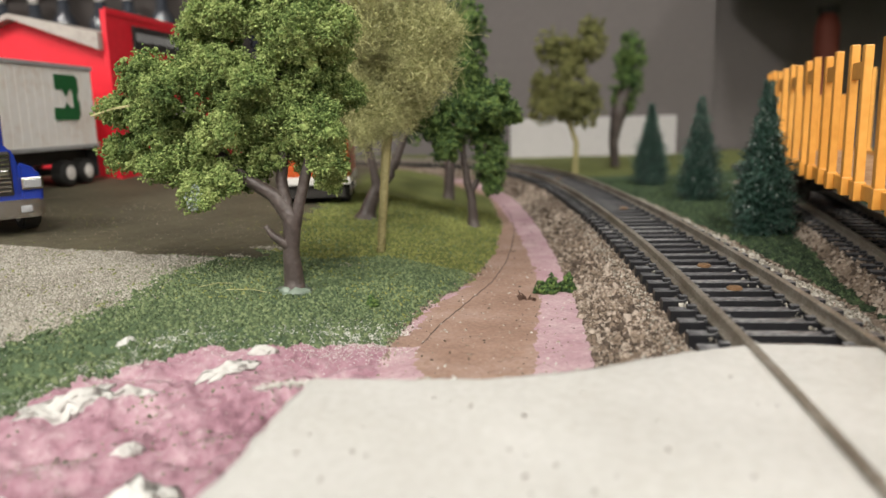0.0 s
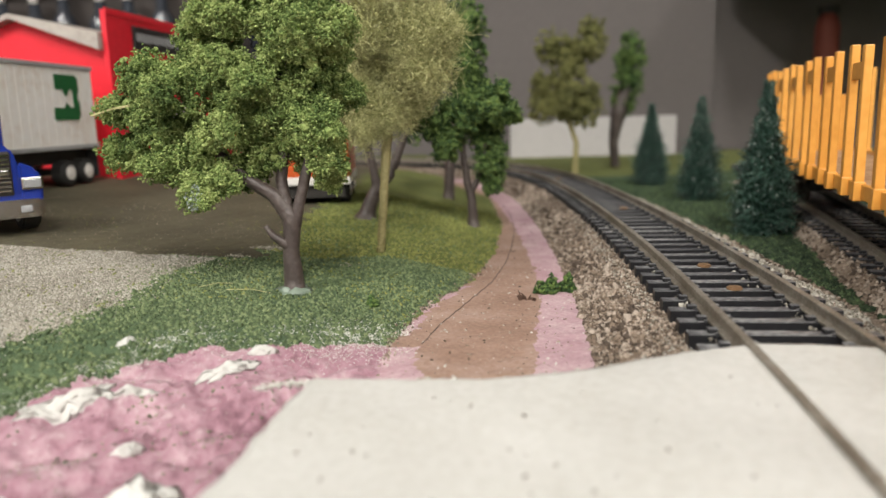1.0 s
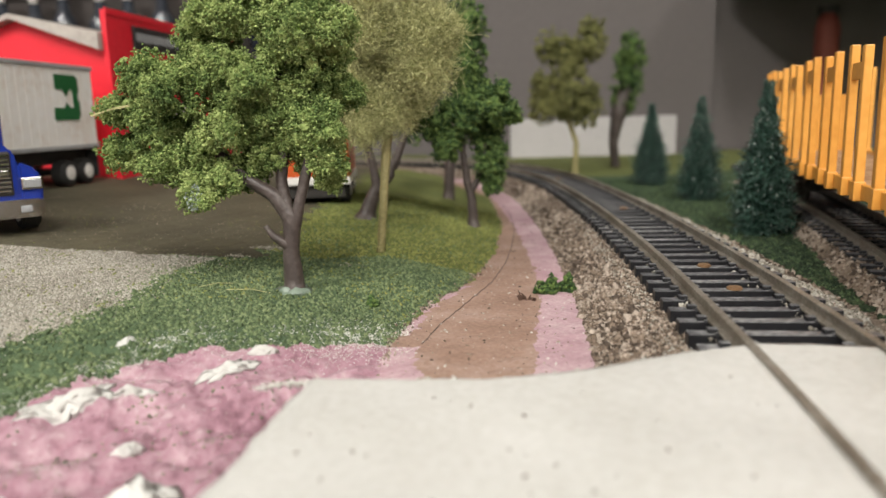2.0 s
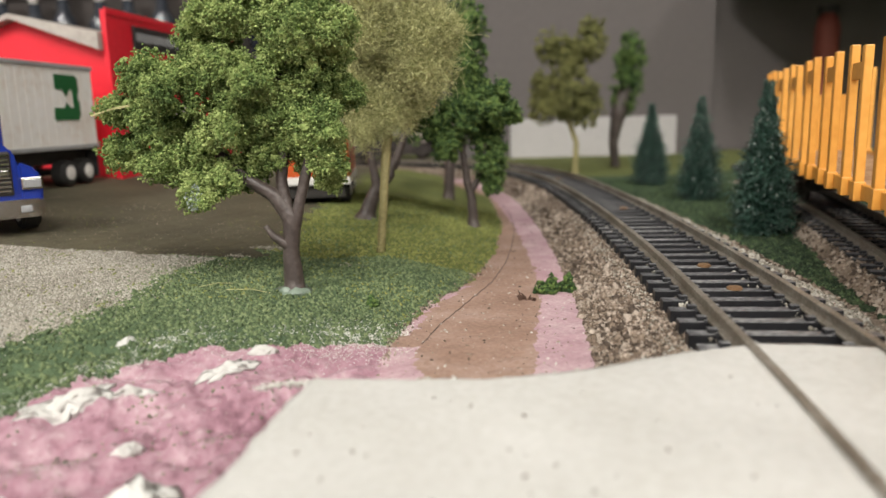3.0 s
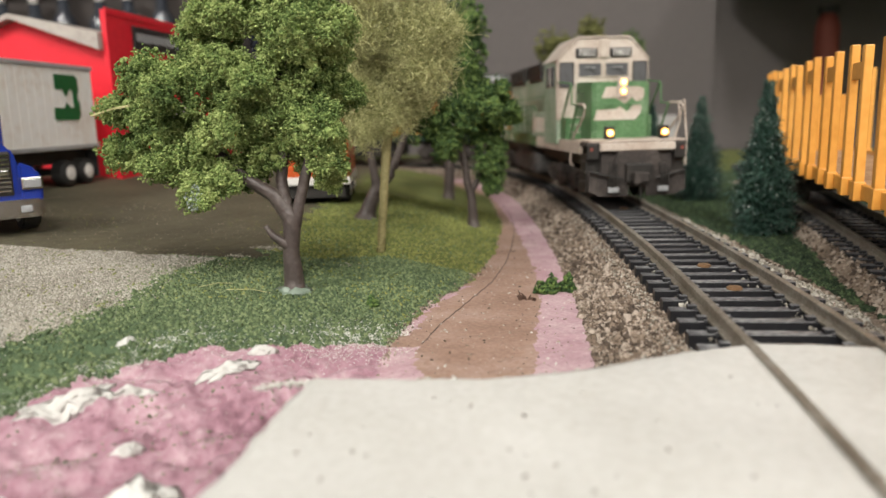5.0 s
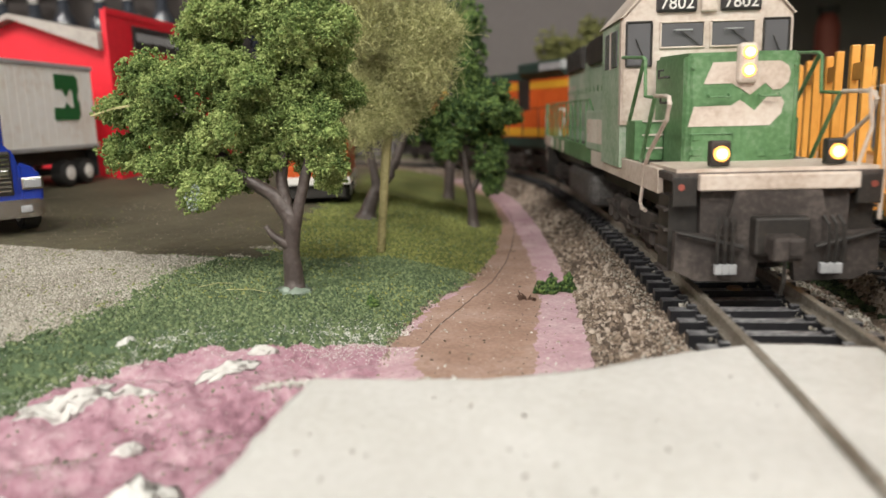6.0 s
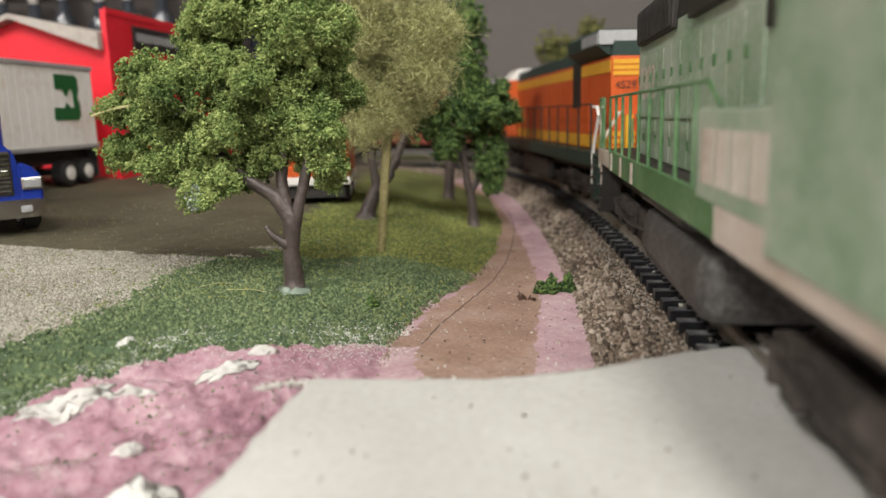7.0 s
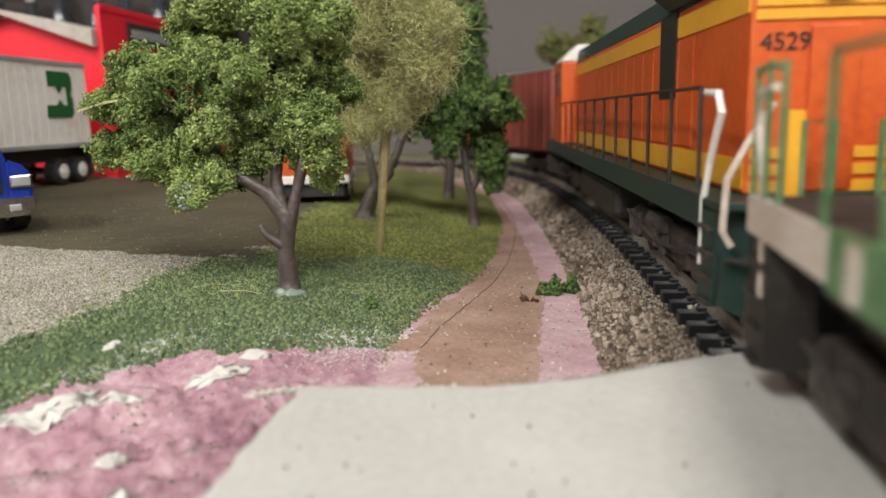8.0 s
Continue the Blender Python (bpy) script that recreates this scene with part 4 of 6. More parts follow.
# ---- rolling stock: local +y is forward, z is over the rail tops, the front end plate lies at y = 0 ----
def bogie(parent, yc, axles, half, material):
    """A six-wheel truck with side frames, springs and wheels."""
    b = part("bogie_frame", B(-7.0, 7.0, yc - half, yc + half, 5.5, 9.5, bev=0.5), M["black"], parent)
    for s in (-1, 1):
        bm = bmesh.new()
        x = s * 12.2
        prism(bm, [(yc - half, 5.0), (yc - half + 2, 3.6), (yc + half - 2, 3.6), (yc + half, 5.0), (yc + half, 9.2), (yc + half - 4, 10.6), (yc - half + 4, 10.6), (yc - half, 9.2)], "x", x - 0.9, x + 0.9)
        bmesh.ops.bevel(bm, geom=bm.edges[:], offset=0.3, segments=1, affect="EDGES")
        part("side_frame", bm, material, b)
        for ya in axles:
            part("axle_box", B(x - 1.7, x + 1.7, ya - 2.2, ya + 2.2, 3.4, 7.6, bev=0.5), material, b)
            bm = bmesh.new()
            rod(bm, (s * 7.6, ya, 5.9), (s * 10.2, ya, 5.9), 5.9, n=28)
            part("wheel", bm, M["rust"], b)
            for o in (-3.6, 3.6):
                part("spring", rod(bmesh.new(), (x + s * 1.3, ya + o, 4.6), (x + s * 1.3, ya + o, 9.2), 1.1, n=10), material, b)
        part("brake_cylinder", rod(bmesh.new(), (x + s * 2.2, yc - 4, 10.2), (x + s * 2.2, yc + 5, 10.2), 1.7, n=14), material, b)
        part("brake_pipe", bar(bmesh.new(), [(x + s * 2.4, yc - half + 1, 8.8), (x + s * 2.6, yc - 6, 6.6), (x + s * 2.6, yc + 6, 6.6), (x + s * 2.4, yc + half - 1, 8.8)], 0.4), material, b)


def snow_plough(parent, y, d, material):
    """End plate with a plough; d is +1 at the front, -1 at the rear."""
    bm = bmesh.new()
    prism(bm, [(-17.2, 12.0), (-17.4, 5.2), (-13.5, 3.3), (-3.4, 3.0), (-3.0, 6.5), (3.0, 6.5), (3.4, 3.0), (13.5, 3.3), (17.4, 5.2), (17.2, 12.0), (9, 11.2), (7, 19.5), (-7, 19.5), (-9, 11.2)], "y", y - d * 1.0, y + d * 0.6)
    p = part("plough", bm, material, parent, "brown weathered steel plough")
    part("end_plate", B(-12.6, 12.6, min(y - d * 2.6, y - d * 1.1), max(y - d * 2.6, y - d * 1.1), 7, 20.4), material, parent)
    for s in (-1, 1):
        part("lift_bar", bar(bmesh.new(), [(s * 17.0, y + d * 1.4, 12.0), (s * 13.5, y + d * 1.8, 11.2), (s * 6.0, y + d * 2.0, 9.4)], 0.4), M["black"], p)
        for k in range(3):
            x = s * (7.6 + 1.25 * k)
            part("air_hose", bar(bmesh.new(), [(x, y + d * 0.8, 14.4), (x + s * 0.3, y + d * 2.2, 13.2), (x + s * 0.5, y + d * 2.4, 9), (x + s * 0.3, y + d * 2.0, 6.0)], 0.34), M["black"], p)
            part("hose_end", B(x - 0.45, x + 0.75, y + d * 2.0 - 0.5, y + d * 2.0 + 0.5, 4.7, 6.5, bev=0.15), M["silver"], p, "silver hose coupling")
    part("draft_box", B(-4.6, 4.6, min(y, y + d * 3), max(y, y + d * 3), 8.0, 14.6, bev=0.5), M["black"], parent)
    bm = B(-2.3, 2.9, min(y + d * 2, y + d * 7.2), max(y + d * 2, y + d * 7.2), 8.2, 11.8, bev=0.7)
    box(bm, 1.0, 3.6, min(y + d * 6, y + d * 8.6), max(y + d * 6, y + d * 8.6), 8.0, 12.0, bev=0.5)
    part("coupler", bm, M["rust"], parent, "rust-brown knuckle coupler")
    part("trip_pin", bar(bmesh.new(), [(0.3, y + d * 5, 8.2), (0.3, y + d * 5.2, 4), (0.3, y + d * 4, 1.6)], 0.35), M["black"], parent)


def step_block(parent, y, d, material):
    for s in (-1, 1):
        b = part("step_well", B(s * 15.0 - 2.6, s * 15.0 + 2.6, min(y - d * 9.5, y - d * 2.7), max(y - d * 9.5, y - d * 2.7), 4.5, 17.8), material, parent)
        for k in range(4):
            z = 4.4 + k * 3.6
            part("step_tread", B(s * 16.2 - 2.2, s * 16.2 + 2.2, min(y - d * 8.6, y - d * 2.9), max(y - d * 8.6, y - d * 2.9), z, z + 0.5), M["rust"], b)


def handrail(parent, x, ys, z0, z1, material, r=0.3, drop=0.0):
    rail_ = part("handrail", bar(bmesh.new(), [(x, ys[0], z1 - drop)] + [(x, y, z1) for y in ys[1:-1]] + [(x, ys[-1], z1 - drop)], r), material, parent)
    for y in ys:
        part("stanchion", rod(bmesh.new(), (x, y, z0), (x, y, z1), r * 1.15, n=6), material, rail_)


def headlight(parent, x, y, z, r, shroud=True):
    p = parent
    if shroud:
        p = part("ditch_light", B(x - 1.7, x + 1.7, y - 2.2, y, z - 2.2, z + 2.2, bev=0.35), M["black"], parent, "black ditch light box with a lit lamp")
    part("bezel", rod(bmesh.new(), (x, y, z), (x, y + 0.35, z), r * 1.25, n=18), M["lampedge"], p)
    part("bulb", rod(bmesh.new(), (x, y + 0.3, z), (x, y + 0.6, z), r * 0.85, n=18), M["lampglow"], p, "lit warm lamp")


def green_locomotive():
    g = empty("green_locomotive", pose(0, 0, 0), "weathered green and white diesel locomotive with lit headlights", "locomotive")
    L = 218.0
    # frame and walkways
    part("frame", B(-12, 12, -L + 4, -3, 12.5, 20.6), M["black"], g, "black underframe")
    deck = part("walkway", B(-17.8, 17.8, -L, -0.5, 20.6, 22.0, bev=0.2), M["rust"], g, "dusty brown walkway")
    for s in (-1, 1):
        part("white_sill", B(s * 17.4 - 0.55, s * 17.4 + 0.55, -85.5, -9.6, 17.6, 22.2, bev=0.15), M["cream"], deck, "dusty white side sill")
        part("green_sill", B(s * 17.4 - 0.55, s * 17.4 + 0.55, -190, -85.6, 17.8, 22.8, bev=0.15), M["bngreen"], deck, "green side sill")
        part("white_sill", B(s * 17.4 - 0.55, s * 17.4 + 0.55, -L + 1, -190.1, 18.2, 22.4, bev=0.15), M["cream"], deck, "dusty white side sill")
        for i in range(3):
            y = -184 + i * 17
            part("white_marker", B(s * 18.1 - 0.2, s * 18.1 + 0.2, y - 1.0, y + 1.0, 18.2, 22.4), M["cream"], deck, "white stanchion foot")
    bm = B(-13.4, 13.4, -1.6, 0.9, 19.0, 21.8, bev=0.3)
    part("anticlimber", bm, M["cream"], g, "scuffed white anticlimber beam")
    part("porch", B(-17.0, 17.0, -20.0, -0.6, 22.05, 22.7), M["cream"], g, "dusty white front porch")
    part("rear_beam", B(-13.4, 13.4, -L - 0.6, -L + 1.5, 19.0, 21.8, bev=0.3), M["cream"], g)
    # nose with a slight peak
    bm = bmesh.new()
    prism(bm, [(-10.9, -42), (10.9, -42), (10.9, -19.4), (10.2, -18.6), (0, -17.2), (-10.2, -18.6), (-10.9, -19.4)], "z", 20.0, 44.2)
    for v in bm.verts:
        if v.co.z > 43 and v.co.y > -21:
            v.co.z -= 0.9
    bmesh.ops.bevel(bm, geom=[e for e in bm.edges if max(v.co.z for v in e.verts) > 42], offset=0.7, segments=2, affect="EDGES")
    nose = part("nose", bm, M["bngreen"], g, "faded green short hood")
    # white emblem on the nose, as two plain slanted bars
    def on_nose(outline, name, material, lift=0.25):
        bm = bmesh.new()
        fine = []
        for (a, b) in zip(outline, outline[1:] + outline[:1]):
            for q in range(8):
                fine.append((a[0] + (b[0] - a[0]) * q / 8, a[1] + (b[1] - a[1]) * q / 8))
        prism(bm, fine, "y", 0, lift)
        bmesh.ops.bisect_plane(bm, geom=bm.verts[:] + bm.edges[:] + bm.faces[:], plane_co=(0, 0, 0), plane_no=(1, 0, 0))
        for v in bm.verts:
            v.co.y += -17.2 - 0.1414 * abs(v.co.x) - 0.08
        return part(name, bm, material, nose, "white emblem bar")
    on_nose([(6.0, 41.4), (-6.6, 41.4), (-8.2, 40.5), (-8.7, 39.0), (-8.3, 37.4), (-7.0, 36.2), (-5.4, 36.0), (-3.8, 37.4), (-0.9, 35.2), (2.5, 37.4), (7.6, 37.4)], "emblem", M["cream"])
    on_nose([(9.2, 33.2), (2.4, 33.3), (1.0, 34.3), (-1.9, 32.2), (-4.4, 35.0), (-6.6, 35.2), (-7.7, 33.8), (-7.2, 31.6), (-5.0, 29.4), (10.2, 29.4)], "emblem", M["cream"])
    for x, z in ((8.4, 27.4), (8.4, 24.4), (-3.6, 24.2), (-8.4, 24.2)):
        part("nose_hatch", B(x - 0.9, x + 0.9, -19.4, -17.3 - 0.1414 * abs(x) + 0.3, z - 0.7, z + 0.7, bev=0.15), M["bngreen"], nose)
    part("hatch_frame", bar(bmesh.new(), [(9.9, -18.5, 23.4), (9.9, -18.5, 28.0), (2.0, -17.3, 28.0), (2.0, -17.3, 23.4)], 0.14, 4), M["bngreen"], nose)
    for x0 in (6.8, -2.6):
        part("nose_grab", bar(bmesh.new(), [(x0, -18.0, 35.4), (x0, -16.6, 34.9), (x0 - 3.6, -16.3, 34.9), (x0 - 3.6, -17.4, 35.4)], 0.22), M["bngreen"], nose)
    for y0, z0 in ((-35, 39.4), (-33, 34.2)):
        part("nose_grab", bar(bmesh.new(), [(10.9, y0, z0 + 1.6), (11.9, y0, z0 + 1.6), (11.9, y0, z0), (11.9, y0 + 5, z0), (10.9, y0 + 5, z0)], 0.25), M["black"], nose)
    for zz in (24.2, 40.6):
        for xx in (9.6, -9.6):
            part("bolt", rod(bmesh.new(), (xx, -18.5, zz), (xx, -18.1, zz), 0.3, n=8), M["bngreen"], nose)
    lh = part("headlight_housing", B(-1.9, 1.9, -18.2, -16.0, 37.2, 44.8, bev=0.9), M["cream"], nose, "white twin headlight housing")
    headlight(lh, 0, -16.1, 43.0, 1.0, False)
    headlight(lh, 0, -16.1, 39.7, 1.0, False)
    for s in (-1, 1):
        headlight(g, s * 9.7, -0.4, 25.2, 1.05)
    # cab: green sides under a white front and roof
    W = 18.5
    prof = [(-W, 20.0), (W, 20.0), (W, 52.6), (11.4, 60.2), (10.0, 61.0), (-10.0, 61.0), (-11.4, 60.2), (-W, 52.6)]
    bm = bmesh.new()
    prism(bm, prof, "y", -66, -42.2)
    bmesh.ops.bevel(bm, geom=[e for e in bm.edges if max(v.co.z for v in e.verts) > 40], offset=0.4, segments=2, affect="EDGES")
    cab = part("cab", bm, M["bnpale"], g, "faded green cab with a white front")
    bm = bmesh.new()
    prism(bm, [(-W - 0.1, 29.6), (W + 0.1, 29.6), (W + 0.1, 52.7), (11.5, 60.3), (10.0, 61.1), (-10.0, 61.1), (-11.5, 60.3), (-W - 0.1, 52.7)], "y", -44.6, -41.5)
    bmesh.ops.bevel(bm, geom=[e for e in bm.edges if max(v.co.z for v in e.verts) > 40], offset=0.4, segments=2, affect="EDGES")
    part("cab_front", bm, M["cream"], cab, "dusty white cab front")
    bm = bmesh.new()
    prism(bm, [(-W - 0.4, 52.8), (-11.7, 60.8), (-10.1, 61.8), (10.1, 61.8), (11.7, 60.8), (W + 0.4, 52.8), (W, 52.8), (11.2, 60.4), (9.9, 61.2), (-9.9, 61.2), (-11.2, 60.4), (-W, 52.8)], "y", -69, -41.0)
    part("cab_roof", bm, M["cream"], cab)
    part("roof_block", B(-1.8, 1.8, -41.6, -40.4, 53.4, 60.6, bev=0.5), M["cream"], cab)
    for x0, x1 in ((0.9, 10.0), (-10.0, -0.9), (12.3, 17.4), (-17.4, -12.3)):
        mid = abs(x0 + x1) < 15
        z0, top = (46.4, 51.4) if mid else (42.6, 51.6)
        w = part("cab_window", B(x0, x1, -41.8, -41.3, z0, top, bev=0.15), M["glass"], cab, "smoky cab window")
        bm = bmesh.new()
        for a in ((x0 - .3, x1 + .3, z0 - .4, z0), (x0 - .3, x1 + .3, top, top + .4), (x0 - .4, x0, z0, top), (x1, x1 + .4, z0, top)):
            box(bm, a[0], a[1], -41.7, -41.05, a[2], a[3], bev=0.1)
        part("window_frame", bm, M["black"] if not mid else M["cream"], w)
        part("wiper", bar(bmesh.new(), [(x0 + 1, -40.9, z0 + .2), ((x0 + x1) / 2 + .8, -40.8, (z0 + top) / 2 + 1)], 0.14), M["black"], w)
        if mid:
            part("grab_bar", bar(bmesh.new(), [(x0 + 2.5, -41.2, z0 + 3.4), (x0 + 2.7, -40.3, z0 + 3.4), (x0 + 6.2, -40.3, z0 + 3.4), (x0 + 6.4, -41.2, z0 + 3.4)], 0.16, 5), M["silver"], w)
    for s in (-1, 1):
        nb = part("number_board", B(s * 6.9 - 4.4, s * 6.9 + 4.4, -41.8, -40.7, 53.6, 57.3, bev=0.5), M["sign"], cab, "black number board with white digits")
        plain_text("number", "7802", 3.7, M["white"], nb, Matrix.Translation((s * 6.9 * MM, -40.65 * MM, 55.4 * MM)) @ pose(0, 0, 0, 90, 0, 180))
        sw = part("side_window", B(s * (W + 0.05) - 0.2, s * (W + 0.05) + 0.2, -61, -46.5, 42.6, 50.8, bev=0.15), M["glass"], cab, "smoky side window")
        part("side_window_post", B(s * (W + 0.2) - 0.2, s * (W + 0.2) + 0.2, -54.3, -53.4, 42.4, 51.0), M["cream"], sw)
        # step cabinet beside the nose, under the white part of the front
        box_ = part("step_cabinet", B(min(s * 11.0, s * 17.2), max(s * 11.0, s * 17.2), -42.1, -33.0, 22.1, 30.6, bev=0.35), M["bngreen"], g, "dark green step cabinet beside the nose")
        for z in (24.6, 27.4, 30.3):
            part("step_edge", B(min(s * 11.2, s * 15.6), max(s * 11.2, s * 15.6), -33.1, -32.6, z, z + 0.35), M["cream"], box_)
        part("battery_box", B(s * 16.0 - 2.2, s * 16.0 + 2.2, -94, -66.2, 22.0, 33.0, bev=0.4), M["bnpale"], g, "faded green battery box beside the walkway")
        for k in range(4):
            y = -66.6 - k * 6.4
            for o in (0, 2.9):
                part("letter_bar", B(s * 18.3 - 0.12, s * 18.3 + 0.12, y - o - 1.9, y - o, 24.2, 30.6), M["cream"], cab, "worn pale letter shape")
        part("corner_panel", B(min(s * 13.5, s * 17.6), max(s * 13.5, s * 17.6), -1.5, -0.3, 16.2, 21.4, bev=0.2), M["black"], g, "black corner panel")
        part("warning_mark", rod(bmesh.new(), (s * 16.2, -0.35, 19.6), (s * 16.2, -0.15, 19.6), 0.6, n=8), M["boxred"], g, "small red octagonal mark")
    # long hood
    bm = bmesh.new()
    prism(bm, [(-10.6, 20), (10.6, 20), (10.6, 49.6), (-10.6, 49.6)], "y", -191, -66.2)
    hood = part("long_hood", bm, M["bnpale"], g, "faded green long hood")
    bm = bmesh.new()
    prism(bm, [(-10.7, 49.7), (10.7, 49.7), (10.2, 55.6), (8.6, 57.0), (-8.6, 57.0), (-10.2, 55.6)], "y", -191.2, -66.3)
    part("hood_top", bm, M["black"], g, "dusty black hood top")
    for s in (-1, 1):
        part("radiator", B(s * 10.9 - 0.9, s * 10.9 + 0.9, -187, -146, 48.0, 56.0, bev=0.3), M["black"], hood, "black radiator grille")
        for k in range(14):
            part("radiator_slat", B(s * 12.0 - 0.2, s * 12.0 + 0.2, -186 + k * 2.9, -184.6 + k * 2.9, 48.6, 55.4), M["black"], hood)
        part("dynamic_brake", B(s * 11.0 - 0.9, s * 11.0 + 0.9, -132, -104, 48.0, 56.0, bev=0.3), M["black"], hood)
        part("intake_grille", B(s * 10.8 - 0.5, s * 10.8 + 0.5, -92, -76, 42, 50, bev=0.2), M["black"], hood)
        for k in range(12):
            y = -97 - k * 8.0
            part("hood_door", B(s * 10.75 - 0.28, s * 10.75 + 0.28, y - 3.75, y + 3.75, 22.2, 45.4, bev=0.12), M["bnpale"], hood)
            for z in (26.5, 40):
                part("door_latch", B(s * 11.15 - 0.2, s * 11.15 + 0.2, y - 3.0, y - 2.0, z - 0.9, z + 0.9), M["bngreen"], hood)
        part("hood_ledge", B(s * 11.0 - 0.5, s * 11.0 + 0.5, -190, -94, 31.2, 32.0), M["bnpale"], hood)
        plain_text("number", "7802", 11.0, M["cream"], hood, Matrix.Translation((s * 11.12 * MM, -177 * MM, 38.6 * MM)) @ pose(0, 0, 0, 90, 0, 90 * s), "large worn white digits")
    for y in (-112, -124, -153, -166, -179):
        part("roof_fan", rod(bmesh.new(), (0, y, 56.8), (0, y, 58.2), 5.2, n=24), M["black"], hood)
    part("exhaust", B(-2, 2, -104, -97, 56.8, 59), M["black"], hood)
    part("rear_headlight", B(-1.9, 1.9, -192.6, -191, 48, 54, bev=0.5), M["black"], hood)
    # handrails
    for s in (-1, 1):
        ys = [-98 - 11.8 * k for k in range(9)]
        handrail(g, s * 17.5, ys, 22, 36.2, M["bngreen"], 0.32)
        part("cab_handrail", bar(bmesh.new(), [(s * 17.4, -86, 33.0), (s * 17.5, -92, 36.2), (s * 17.4, -98, 36.2)], 0.32), M["bngreen"], g)
        part("front_handrail", bar(bmesh.new(), [(s * 18.2, -42, 44.4), (s * 17.3, -26, 43.2), (s * 17.2, -24.6, 42.6), (s * 17.2, -24, 35.5), (s * 17.2, -16, 35.1)], 0.36), M["bngreen"], g, "green bent handrail")
        part("front_handrail", bar(bmesh.new(), [(s * 17.2, -25.4, 43.0), (s * 17.2, -38.5, 30.6)], 0.42), M["bngreen"], g, "green bent handrail")
        part("front_handrail", bar(bmesh.new(), [(s * 17.2, -16.4, 35.0), (s * 17.2, -27, 21.9)], 0.42), M["bngreen"], g, "green bent handrail")
        part("grab_iron", bar(bmesh.new(), [(s * 17.3, -15.6, 35.4), (s * 17.4, -7.6, 35.2), (s * 17.5, -5.0, 34.9), (s * 17.6, -4.2, 33.8), (s * 17.6, -6.0, 31.0), (s * 17.6, -18.6, 24.4), (s * 17.7, -20.6, 22.0), (s * 17.8, -23.4, 14.4), (s * 17.7, -22.6, 13.2), (s * 17.4, -20.6, 13.0)], 0.4, 8), M["cream"], g, "cream bent grab iron")
        if s < 0:
            part("grab_iron", bar(bmesh.new(), [(s * 14.0, -2.2, 22.2), (s * 15.4, -1.0, 29.0), (s * 14.6, -1.0, 35.6), (s * 16.8, -1.0, 36.0), (s * 17.4, -1.6, 30), (s * 18.0, -1.2, 23), (s * 17.6, -0.6, 13.4)], 0.34, 8), M["cream"], g, "cream bent grab iron")
        part("rear_grab_iron", bar(bmesh.new(), [(s * 17.2, -L + 8, 34), (s * 17.4, -L + 3, 33.6), (s * 17.4, -L + 2.2, 30), (s * 17.4, -L + 6.5, 22), (s * 17.5, -L + 7.5, 12), (s * 17.4, -L + 6, 11.4)], 0.46, 8), M["cream"], g, "cream bent grab iron")
        handrail(g, s * 17.5, [-L + 1.4, -L + 6.5, -L + 12], 22, 36.4, M["bngreen"], 0.32, 0.8)
    # under the frame
    snow_plough(g, 0.0, 1, M["rust"])
    snow_plough(g, -L, -1, M["rust"])
    step_block(g, 0.0, 1, M["black"])
    step_block(g, -L, -1, M["black"])
    part("fuel_tank", B(-16.4, 16.4, -146, -96, 3.6, 14.6, bev=3.0), M["dusty"], g, "dusty black fuel tank")
    for s in (-1, 1):
        part("air_reservoir", rod(bmesh.new(), (s * 14.8, -146, 17.0), (s * 14.8, -108, 17.0), 2.0, n=16), M["dusty"], g)
        part("tank_fitting", B(s * 16.6 - 0.5, s * 16.6 + 0.5, -105.5, -104.0, 18.2, 19.6, bev=0.3), M["marker"], g, "red filler cap")
    bogie(g, -48, (-71, -48, -25), 30, M["rust"])
    bogie(g, -176, (-199, -176, -153), 30, M["rust"])
    return g


